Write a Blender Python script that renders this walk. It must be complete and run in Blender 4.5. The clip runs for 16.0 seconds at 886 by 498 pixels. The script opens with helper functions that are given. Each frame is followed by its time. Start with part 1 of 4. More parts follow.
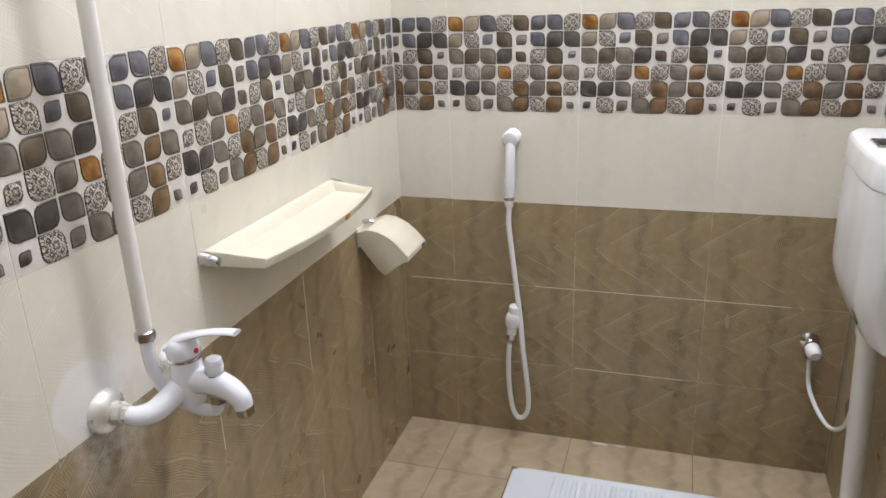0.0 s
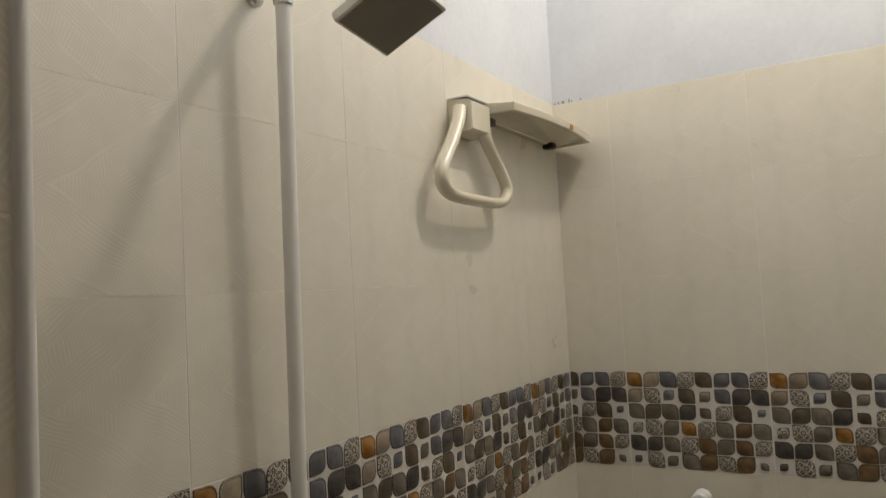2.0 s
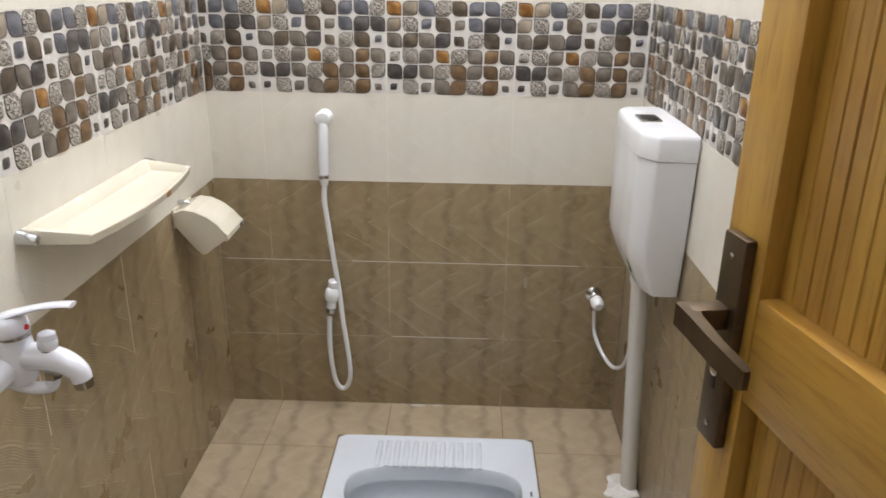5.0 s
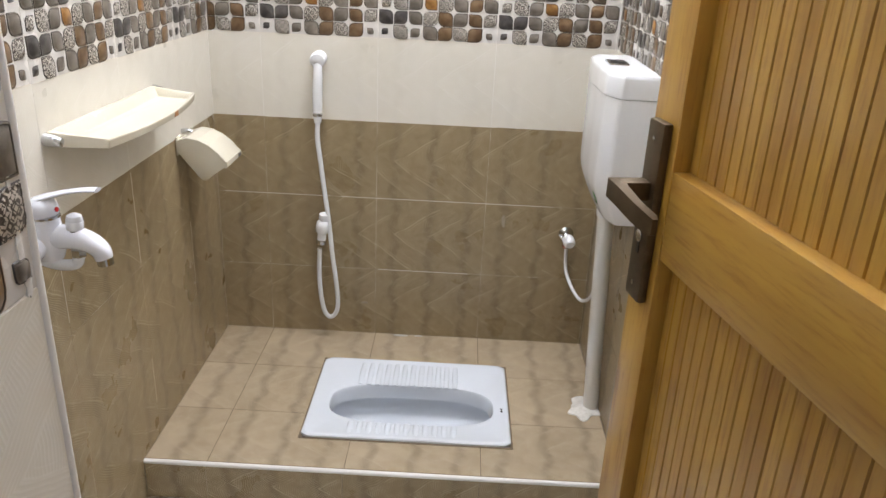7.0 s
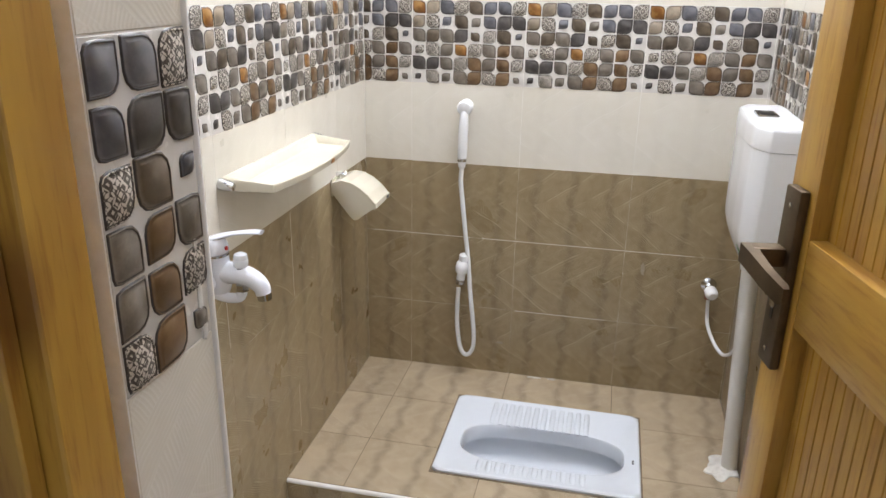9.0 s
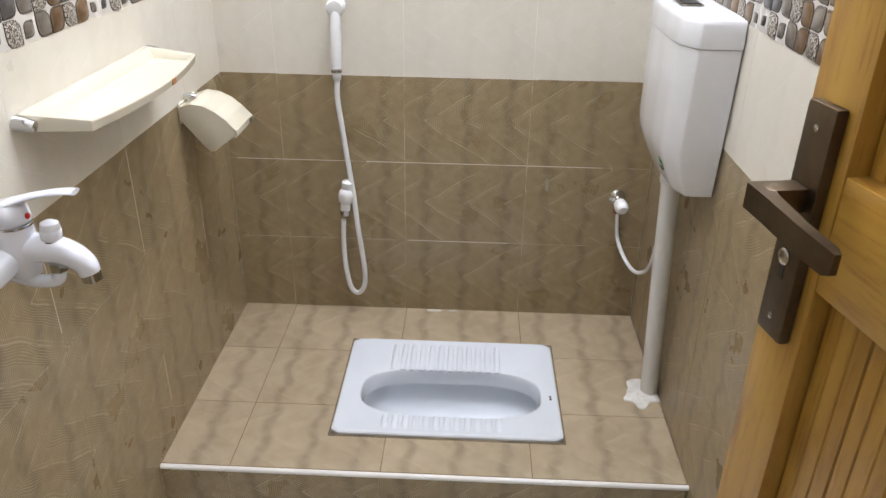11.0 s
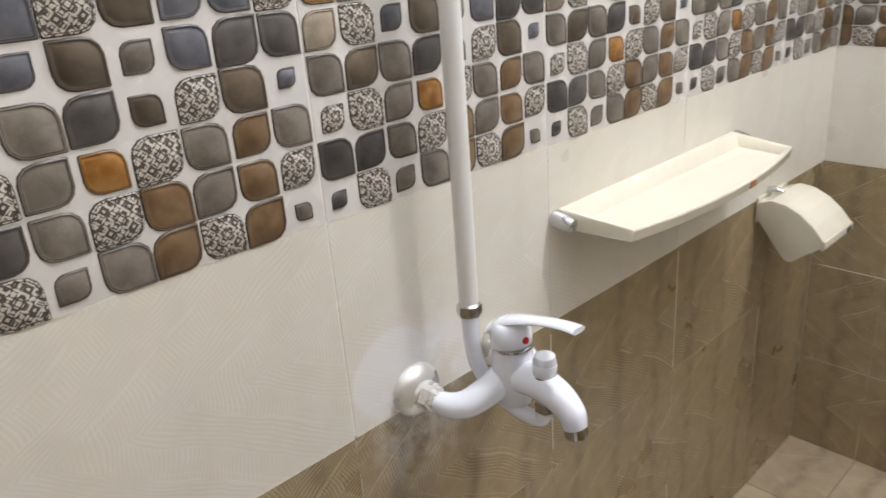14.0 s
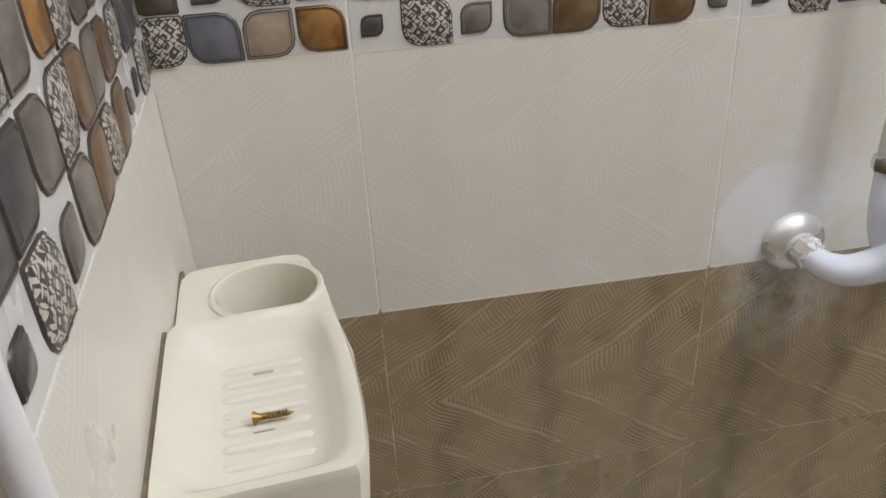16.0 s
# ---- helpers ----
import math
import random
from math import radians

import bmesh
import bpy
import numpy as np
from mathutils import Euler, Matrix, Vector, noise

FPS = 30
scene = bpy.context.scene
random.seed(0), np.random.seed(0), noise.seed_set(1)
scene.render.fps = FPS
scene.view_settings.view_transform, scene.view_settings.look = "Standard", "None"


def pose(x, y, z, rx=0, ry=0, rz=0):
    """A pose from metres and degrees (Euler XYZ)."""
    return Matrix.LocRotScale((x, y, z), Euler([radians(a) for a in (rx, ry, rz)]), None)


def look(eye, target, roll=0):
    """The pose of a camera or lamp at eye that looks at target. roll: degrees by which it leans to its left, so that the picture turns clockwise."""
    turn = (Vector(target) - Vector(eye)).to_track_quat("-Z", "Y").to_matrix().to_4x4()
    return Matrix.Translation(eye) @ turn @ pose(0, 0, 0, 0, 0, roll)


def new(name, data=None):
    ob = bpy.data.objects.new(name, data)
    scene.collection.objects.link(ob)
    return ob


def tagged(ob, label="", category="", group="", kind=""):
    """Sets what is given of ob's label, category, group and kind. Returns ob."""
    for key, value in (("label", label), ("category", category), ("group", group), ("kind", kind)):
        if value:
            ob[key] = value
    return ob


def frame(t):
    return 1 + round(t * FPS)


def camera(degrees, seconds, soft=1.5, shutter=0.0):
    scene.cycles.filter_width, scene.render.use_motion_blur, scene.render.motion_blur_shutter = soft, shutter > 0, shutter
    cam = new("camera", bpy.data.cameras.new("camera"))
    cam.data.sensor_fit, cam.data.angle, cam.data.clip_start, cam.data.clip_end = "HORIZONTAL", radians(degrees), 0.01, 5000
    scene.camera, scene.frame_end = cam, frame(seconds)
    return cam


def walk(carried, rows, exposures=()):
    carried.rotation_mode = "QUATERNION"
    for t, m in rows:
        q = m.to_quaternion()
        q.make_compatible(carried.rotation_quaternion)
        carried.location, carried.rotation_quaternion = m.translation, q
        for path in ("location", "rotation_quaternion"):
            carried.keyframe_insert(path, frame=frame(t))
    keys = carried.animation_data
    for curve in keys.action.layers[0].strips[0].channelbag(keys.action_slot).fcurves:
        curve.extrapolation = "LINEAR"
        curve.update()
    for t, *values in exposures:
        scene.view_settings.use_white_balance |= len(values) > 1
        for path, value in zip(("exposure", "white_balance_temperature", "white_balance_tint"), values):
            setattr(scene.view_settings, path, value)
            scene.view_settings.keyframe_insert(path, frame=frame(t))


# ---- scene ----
cam = camera(61.0, 16.0, shutter=0.1)
PATH = [
    (0, (0.763, -1.992, 1.323), (0.187, -0.196, 0.658), -2.0),
    (0.5, (0.778, -1.991, 1.338), (0.015, -0.215, 0.822), -2.8),
    (1, (0.779, -1.989, 1.41), (-0.117, -0.231, 1.084), -3.1),
    (1.5, (0.764, -1.991, 1.445), (-0.202, -0.243, 1.354), -2.9),
    (2, (0.768, -1.994, 1.474), (-0.232, -0.266, 1.594), -3.1),
    (2.5, (0.776, -1.999, 1.486), (-0.232, -0.286, 1.707), -3.0),
    (3, (0.771, -1.99, 1.48), (-0.244, -0.27, 1.594), -3.1),
    (3.5, (0.769, -1.984, 1.431), (-0.212, -0.247, 1.282), -2.7),
    (4, (0.76, -2.013, 1.357), (-0.037, -0.227, 0.942), -2.2),
    (4.5, (0.785, -2.072, 1.352), (0.307, -0.235, 0.739), -1.35),
    (5, (0.733, -2.109, 1.313), (0.68, -0.233, 0.622), 0.8),
    (5.2, (0.737, -2.106, 1.297), (0.809, -0.242, 0.575), 1.6),
    (7.3, (0.767, -2.316, 1.255), (0.697, -0.464, 0.503), 3.1),
    (7.5, (0.772, -2.316, 1.252), (0.641, -0.464, 0.506), 2.7),
    (8, (0.782, -2.331, 1.266), (0.499, -0.488, 0.542), 1.7),
    (8.5, (0.779, -2.341, 1.28), (0.418, -0.501, 0.583), 1.3),
    (9, (0.778, -2.342, 1.302), (0.377, -0.503, 0.626), 1.0),
    (9.5, (0.774, -2.324, 1.284), (0.536, -0.496, 0.508), 1.2),
    (9.7, (0.762, -2.287, 1.256), (0.612, -0.477, 0.419), 1.5),
    (11.8, (0.69, -1.959, 1.244), (0.631, -0.177, 0.339), 0.9),
    (12, (0.692, -1.945, 1.241), (0.587, -0.158, 0.348), 0.4),
    (12.5, (0.712, -1.918, 1.248), (0.391, -0.135, 0.399), -1.5),
    (13, (0.688, -1.838, 1.283), (0.068, -0.11, 0.493), -2.9),
    (13.5, (0.624, -1.777, 1.261), (-0.299, -0.174, 0.501), -3.1),
    (14, (0.606, -1.728, 1.251), (-0.762, -0.477, 0.5), -4.4),
    (14.5, (0.626, -1.684, 1.19), (-1.139, -1.087, 0.463), -5.0),
    (15, (0.637, -1.709, 1.16), (-1.16, -1.481, 0.314), -3.4),
    (15.5, (0.655, -1.716, 1.134), (-1.119, -1.599, 0.217), -3.2),
    (16, (0.65, -1.705, 1.146), (-1.103, -1.462, 0.214), -3.5),
]
EXPOSURES = [(0, -0.14, 6800, 10), (0.5, -0.3, 6750, 10), (1, -0.6, 6700, 10), (1.5, -1.1, 6850, 10), (2, -1.85, 8500, 8), (2.5, -2.15, 9300, 7), (3, -1.95, 9500, 7), (3.5, -1.3, 8500, 9),
             (4, -0.5, 7050, 10), (4.5, -0.2, 6900, 10), (5, -0.1, 6900, 10), (7.5, 0.15, 6750, 10), (9, 0.15, 6700, 10), (12, 0.03, 6700, 10), (13.5, -0.12, 6800, 10), (14.5, -0.17, 6800, 10), (15.5, -0.45, 6500, 10), (16, -0.45, 6600, 10)]
walk(cam, [(t, look(eye, target, roll)) for t, eye, target, roll in PATH], EXPOSURES)

# ---- light ----
world = bpy.data.worlds.new("world")
world.use_nodes = True
world.node_tree.nodes["Background"].inputs[0].default_value = (0.9, 0.95, 1.0, 1)
world.node_tree.nodes["Background"].inputs[1].default_value = 0.008
scene.world = world
scene.view_settings.exposure = 0.0
BULB_AT, BULB_POWER = (0.76, -0.50, 2.86), 83.0
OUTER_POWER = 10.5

bulb_light = bpy.data.lights.new("bulb_light", "POINT")
bulb_light.energy, bulb_light.shadow_soft_size, bulb_light.color = BULB_POWER, 0.05, (0.975, 0.975, 1.0)
new("bulb_light", bulb_light).location = BULB_AT
# fill from an assumed, unseen lamp outside; brightens the door and the reveal
outer_fill_light = bpy.data.lights.new("outer_fill_light", "AREA")
outer_fill_light.shape, outer_fill_light.size, outer_fill_light.size_y = "RECTANGLE", 1.18, 0.05
outer_fill_light.energy, outer_fill_light.color = OUTER_POWER, (0.975, 0.975, 1.0)
new("outer_fill_light", outer_fill_light).location = (1.5, -3.3, 3.10)

# ---- plan ----
W, D = 1.223, 1.850          # inner width and depth of the washroom
LOW = -0.115                 # lower floor; the platform is at 0
EDGE = -0.74                 # front edge of the platform
Z_BROWN, Z_BAND, Z_TOP = 0.741, 0.992, 1.992
CEIL = 3.20
TW, TH, GAP = 0.353, 0.25, 0.0013
OPEN_L, OPEN_R, OUT = 0.462, 1.150, -1.936
TRIM_Y = -1.808             # the front wall runs a little askew, from -D at the corner to here
WALL_T = 0.16


# ---- materials ----
def material(name):
    m = bpy.data.materials.new(name)
    m.use_nodes = True
    t = m.node_tree
    return m, t, t.nodes["Principled BSDF"]


def node(t, kind, **values):
    n = t.nodes.new(kind)
    for key, value in values.items():
        if key in n.inputs:
            n.inputs[key].default_value = value
    return n


def math_node(t, op, a, b=0.0, c=0.0, clamp=False):
    n = t.nodes.new("ShaderNodeMath")
    n.operation, n.use_clamp = op, clamp
    for i, v in enumerate((a, b, c)):
        if isinstance(v, (int, float)):
            n.inputs[i].default_value = v
        else:
            t.links.new(v, n.inputs[i])
    return n.outputs[0]


def mix(t, fac, a, b, blend="MIX"):
    n = t.nodes.new("ShaderNodeMix")
    n.data_type, n.blend_type = "RGBA", blend
    for i, v in ((0, fac), (6, a), (7, b)):
        if isinstance(v, (int, float)):
            n.inputs[i].default_value = v
        elif isinstance(v, tuple):
            n.inputs[i].default_value = (*v, 1)
        else:
            t.links.new(v, n.inputs[i])
    return n.outputs[2]


def ramp(t, fac, lo, hi):
    n = t.nodes.new("ShaderNodeMapRange")
    n.interpolation_type = "SMOOTHSTEP"
    n.inputs[1].default_value, n.inputs[2].default_value = lo, hi
    t.links.new(fac, n.inputs[0])
    return n.outputs[0]


def noise_node(t, vec, scale, detail=3.0, rough=0.55):
    n = node(t, "ShaderNodeTexNoise", Scale=scale, Detail=detail, Roughness=rough)
    if vec is not None:
        t.links.new(vec, n.inputs["Vector"])
    return n.outputs["Fac"]


def bump(t, b, height, strength, distance):
    n = node(t, "ShaderNodeBump", Strength=strength, Distance=distance)
    t.links.new(height, n.inputs["Height"])
    t.links.new(n.outputs[0], b.inputs["Normal"])


def plain(name, color, rough, metal=0.0, spread=0.06, grain=60.0, coat=0.0, dent=0.02):
    """Paint, plastic, metal: one colour with faint blotches and a little uneven gloss."""
    m, t, b = material(name)
    co = t.nodes.new("ShaderNodeTexCoord").outputs["Object"]
    big, small = noise_node(t, co, grain * 0.15), noise_node(t, co, grain, 5)
    f = math_node(t, "ADD", math_node(t, "MULTIPLY", big, 0.7), math_node(t, "MULTIPLY", small, 0.3))
    dark = tuple(c * (1 - spread) for c in color)
    lite = tuple(min(1, c * (1 + spread)) for c in color)
    t.links.new(mix(t, ramp(t, f, 0.3, 0.7), dark, lite), b.inputs["Base Color"])
    t.links.new(math_node(t, "MULTIPLY_ADD", big, 0.14, rough - 0.06, True), b.inputs["Roughness"])
    b.inputs["Metallic"].default_value = metal
    b.inputs["Coat Weight"].default_value = coat
    b.inputs["Coat Roughness"].default_value = 0.16
    if dent:
        bump(t, b, small, dent, 0.002)
    return m


def combed_tile(name, dark, lite, line, rough, relief, stripes, stain=0.0, edge=0.5, dent=0.12):
    """Ceramic tile combed in a zigzag of facets, with wavy darker columns between them and limescale near the tap."""
    m, t, b = material(name)
    co = t.nodes.new("ShaderNodeTexCoord").outputs["Object"]
    rnd = t.nodes.new("ShaderNodeObjectInfo").outputs["Random"]
    seed = t.nodes.new("ShaderNodeCombineXYZ")
    t.links.new(math_node(t, "MULTIPLY", rnd, 31.0), seed.inputs[2])
    far = t.nodes.new("ShaderNodeVectorMath")
    t.links.new(co, far.inputs[0]), t.links.new(seed.outputs[0], far.inputs[1])
    q = far.outputs[0]
    sx = t.nodes.new("ShaderNodeSeparateXYZ")
    t.links.new(co, sx.inputs[0])
    wob1, wob2 = noise_node(t, q, 16, 1), noise_node(t, q, 7, 1)
    x = math_node(t, "ADD", sx.outputs[0], math_node(t, "MULTIPLY", math_node(t, "SUBTRACT", wob1, 0.5), 0.018))
    y = math_node(t, "ADD", sx.outputs[1], math_node(t, "MULTIPLY", math_node(t, "SUBTRACT", wob2, 0.5), 0.035))
    run = math_node(t, "ADD", math_node(t, "DIVIDE", x, 0.1177), 20.0)
    u = math_node(t, "FRACT", run)
    v = math_node(t, "FRACT", math_node(t, "ADD", math_node(t, "DIVIDE", y, 0.25), 20.5))
    tri = math_node(t, "ABSOLUTE", math_node(t, "MULTIPLY_ADD", v, 2.0, -1.0))
    gap = math_node(t, "MULTIPLY_ADD", tri, -1.6, run)
    step = math_node(t, "FRACT", gap)
    side = math_node(t, "GREATER_THAN", step, 0.45)
    # combed lines: along the chevrons on one side, upright arcs on the other
    arc = math_node(t, "MULTIPLY_ADD", math_node(t, "POWER", math_node(t, "SUBTRACT", v, 0.5), 2.0), 1.4, run)
    phase = math_node(t, "ADD", math_node(t, "MULTIPLY", math_node(t, "MULTIPLY", gap, side), 88.0), math_node(t, "MULTIPLY", math_node(t, "MULTIPLY", arc, math_node(t, "SUBTRACT", 1.0, side)), 160.0))
    comb = math_node(t, "SINE", math_node(t, "ADD", phase, math_node(t, "ADD", math_node(t, "MULTIPLY", wob1, 7.0), math_node(t, "MULTIPLY", noise_node(t, q, 55, 2), 1.8))))
    broken = math_node(t, "MULTIPLY_ADD", ramp(t, noise_node(t, q, 40, 2), 0.3, 0.65), 0.8, 0.2)
    lines = math_node(t, "MULTIPLY", ramp(t, comb, -0.1, 0.8), broken)
    off = math_node(t, "PINGPONG", gap, 0.5)
    seam = math_node(t, "SUBTRACT", 1.0, ramp(t, off, 0.005, 0.028), clamp=True)
    second = math_node(t, "SUBTRACT", 1.0, ramp(t, math_node(t, "ABSOLUTE", math_node(t, "SUBTRACT", step, 0.11)), 0.0, 0.02), clamp=True)
    seam = math_node(t, "MAXIMUM", seam, math_node(t, "MULTIPLY", second, 0.7))
    seam = math_node(t, "MULTIPLY", seam, ramp(t, noise_node(t, q, 26, 2), 0.36, 0.58))
    bow = math_node(t, "MULTIPLY", math_node(t, "SINE", math_node(t, "MULTIPLY", y, 50.0)), 0.06)
    col = math_node(t, "ABSOLUTE", math_node(t, "SUBTRACT", math_node(t, "FRACT", math_node(t, "ADD", u, math_node(t, "ADD", bow, 0.5))), 0.5))
    col = math_node(t, "SUBTRACT", 1.0, ramp(t, col, 0.01, 0.19), clamp=True)
    col = math_node(t, "MULTIPLY", col, ramp(t, noise_node(t, q, 12, 3), 0.15, 0.5))
    grain = noise_node(t, q, 420, 3, 0.7)
    cloud = noise_node(t, q, 6.0, 4)
    base = mix(t, ramp(t, cloud, 0.3, 0.7), dark, lite)
    base = mix(t, math_node(t, "MULTIPLY", ramp(t, grain, 0.45, 0.75), 0.25 * min(1, stripes * 3)), base, tuple(c * 0.7 for c in dark))
    base = mix(t, math_node(t, "MULTIPLY", side, 0.2 * stripes), base, tuple(c * 0.72 for c in dark))
    base = mix(t, math_node(t, "MULTIPLY", col, stripes), base, tuple(c * 0.55 for c in dark))
    base = mix(t, math_node(t, "MULTIPLY", lines, relief), base, line)
    base = mix(t, math_node(t, "MULTIPLY", seam, edge), base, line)
    if stain:
        pos = t.nodes.new("ShaderNodeNewGeometry").outputs["Position"]
        away = t.nodes.new("ShaderNodeVectorMath")
        away.operation = "DISTANCE"
        stretched = node(t, "ShaderNodeMapping", Scale=(1.0, 1.0, 0.72))
        t.links.new(pos, stretched.inputs["Vector"])
        t.links.new(stretched.outputs[0], away.inputs[0])
        away.inputs[1].default_value = (0.0, -1.235, 0.745 * 0.72)
        near = math_node(t, "SUBTRACT", 1.0, ramp(t, away.outputs["Value"], 0.02, 0.12), clamp=True)
        smear = math_node(t, "MULTIPLY", near, ramp(t, noise_node(t, pos, 24, 5, 0.65), 0.33, 0.62))
        ring = t.nodes.new("ShaderNodeVectorMath")
        ring.operation = "DISTANCE"
        t.links.new(pos, ring.inputs[0])
        ring.inputs[1].default_value = (0.0, -1.265, 0.795)
        disc = math_node(t, "SUBTRACT", 1.0, ramp(t, math_node(t, "ADD", ring.outputs["Value"], math_node(t, "MULTIPLY", wob1, 0.02)), 0.062, 0.075), clamp=True)
        smear = math_node(t, "MAXIMUM", smear, math_node(t, "MULTIPLY", disc, 0.6))
        base = mix(t, math_node(t, "MULTIPLY", smear, stain), base, (0.85, 0.86, 0.89))
    t.links.new(base, b.inputs["Base Color"])
    t.links.new(math_node(t, "MULTIPLY_ADD", cloud, 0.2, rough - 0.1, True), b.inputs["Roughness"])
    b.inputs["Specular IOR Level"].default_value = 0.45
    bump(t, b, math_node(t, "ADD", comb, math_node(t, "MULTIPLY", seam, 1.2)), dent * 0.5, 0.0012)
    return m


def pebble(name, color, other, rough=0.28):
    """Glazed printed pebble, clouded between two tones."""
    m, t, b = material(name)
    co = t.nodes.new("ShaderNodeTexCoord").outputs["Object"]
    rnd = t.nodes.new("ShaderNodeObjectInfo").outputs["Random"]
    shift = t.nodes.new("ShaderNodeVectorMath")
    t.links.new(co, shift.inputs[0])
    comb = t.nodes.new("ShaderNodeCombineXYZ")
    t.links.new(math_node(t, "MULTIPLY", rnd, 37.0), comb.inputs[0])
    t.links.new(comb.outputs[0], shift.inputs[1])
    n1 = noise_node(t, shift.outputs[0], 42, 4)
    n2 = noise_node(t, shift.outputs[0], 260, 4, 0.7)
    base = mix(t, ramp(t, n1, 0.36, 0.66), color, other)
    base = mix(t, math_node(t, "MULTIPLY", ramp(t, n2, 0.45, 0.8), 0.25), base, tuple(min(1, c * 1.5 + 0.03) for c in color))
    hsv = t.nodes.new("ShaderNodeHueSaturation")
    t.links.new(math_node(t, "MULTIPLY_ADD", rnd, 0.35, 0.83), hsv.inputs["Value"])
    t.links.new(base, hsv.inputs["Color"])
    t.links.new(hsv.outputs[0], b.inputs["Base Color"])
    b.inputs["Roughness"].default_value = rough
    bump(t, b, n2, 0.05, 0.0006)
    return m


def ornament(name, light, dark):
    """Pebble with a raised lace of stars and crosses."""
    m, t, b = material(name)
    co = t.nodes.new("ShaderNodeTexCoord").outputs["Object"]
    vor = node(t, "ShaderNodeTexVoronoi", Scale=52.0, Randomness=0.12)
    vor.voronoi_dimensions = "2D"
    t.links.new(co, vor.inputs["Vector"])
    rings = math_node(t, "SINE", math_node(t, "MULTIPLY", vor.outputs["Distance"], 19.0))
    vor2 = node(t, "ShaderNodeTexVoronoi", Scale=104.0, Randomness=0.25)
    vor2.voronoi_dimensions = "2D"
    vor2.distance = "MANHATTAN"
    t.links.new(co, vor2.inputs["Vector"])
    stars = math_node(t, "SINE", math_node(t, "MULTIPLY", vor2.outputs["Distance"], 14.0))
    f = ramp(t, math_node(t, "ADD", math_node(t, "MULTIPLY", rings, 0.6), math_node(t, "MULTIPLY", stars, 0.6)), -0.02, 0.14)
    t.links.new(mix(t, f, dark, light), b.inputs["Base Color"])
    b.inputs["Roughness"].default_value = 0.4
    bump(t, b, f, 0.35, 0.001)
    return m


def wood(name, axis):
    """Varnished honey pine; axis: the grain's direction."""
    m, t, b = material(name)
    co = t.nodes.new("ShaderNodeTexCoord").outputs["Object"]
    rnd = t.nodes.new("ShaderNodeObjectInfo").outputs["Random"]
    mp = node(t, "ShaderNodeMapping", Scale={"z": (1, 1, 0.09), "x": (0.09, 1, 1)}[axis])
    shift = t.nodes.new("ShaderNodeCombineXYZ")
    for i in range(3):
        t.links.new(math_node(t, "MULTIPLY", rnd, 9.0 + i), shift.inputs[i])
    add = t.nodes.new("ShaderNodeVectorMath")
    t.links.new(co, add.inputs[0]), t.links.new(shift.outputs[0], add.inputs[1])
    t.links.new(add.outputs[0], mp.inputs["Vector"])
    p = mp.outputs[0]
    big, fine = noise_node(t, p, 22, 4), noise_node(t, p, 190, 5, 0.6)
    base = mix(t, ramp(t, big, 0.3, 0.72), (0.53, 0.305, 0.052), (0.38, 0.19, 0.028))
    base = mix(t, math_node(t, "MULTIPLY", ramp(t, fine, 0.48, 0.72), 0.5), base, (0.27, 0.10, 0.016))
    kn = node(t, "ShaderNodeMapping", Scale={"z": (1, 1, 0.42), "x": (0.42, 1, 1)}[axis])
    t.links.new(add.outputs[0], kn.inputs["Vector"])
    vor = node(t, "ShaderNodeTexVoronoi", Scale=7.5, Randomness=1.0)
    t.links.new(kn.outputs[0], vor.inputs["Vector"])
    wobble = math_node(t, "ADD", vor.outputs["Distance"], math_node(t, "MULTIPLY", noise_node(t, p, 60, 3), 0.10))
    knot = math_node(t, "SUBTRACT", 1.0, ramp(t, wobble, 0.10, 0.24), clamp=True)
    base = mix(t, math_node(t, "MULTIPLY", knot, 0.75), base, (0.16, 0.052, 0.012))
    t.links.new(base, b.inputs["Base Color"])
    t.links.new(math_node(t, "MULTIPLY_ADD", fine, 0.2, 0.26), b.inputs["Roughness"])
    b.inputs["Coat Weight"].default_value = 0.35
    b.inputs["Coat Roughness"].default_value = 0.18
    bump(t, b, fine, 0.06, 0.001)
    return m


def speckled(name, color, other, rough, scale, contrast, relief):
    """Grout, plaster, cement."""
    m, t, b = material(name)
    co = t.nodes.new("ShaderNodeNewGeometry").outputs["Position"]
    n1, n2 = noise_node(t, co, scale, 5, 0.65), noise_node(t, co, scale * 0.12, 4)
    f = math_node(t, "ADD", math_node(t, "MULTIPLY", n1, 0.45), math_node(t, "MULTIPLY", n2, 0.55))
    t.links.new(mix(t, ramp(t, f, 0.5 - contrast, 0.5 + contrast), color, other), b.inputs["Base Color"])
    b.inputs["Roughness"].default_value = rough
    bump(t, b, n1, relief, 0.002)
    return m


def emitter(name, color, strength):
    m, t, b = material(name)
    b.inputs["Base Color"].default_value = (0.8, 0.8, 0.8, 1)
    b.inputs["Emission Color"].default_value = (*color, 1)
    b.inputs["Emission Strength"].default_value = strength
    return m


BROWN = combed_tile("brown_tile", (0.285, 0.213, 0.116), (0.318, 0.240, 0.135), (0.52, 0.43, 0.29), 0.30, 0.55, 0.56, stain=0.45, edge=0.8, dent=0.16)
CREAM = combed_tile("cream_tile", (0.69, 0.648, 0.560), (0.728, 0.686, 0.602), (0.83, 0.80, 0.74), 0.31, 0.38, 0.06, stain=0.95, edge=0.4, dent=0.06)
# the walls' brown tile again, lighter: the floor's stronger light put into its colour
FLOOR_TILE_LIT = combed_tile("floor_tile", (0.345, 0.268, 0.175), (0.425, 0.336, 0.228), (0.54, 0.455, 0.345), 0.38, 0.55, 0.60, edge=0.5)
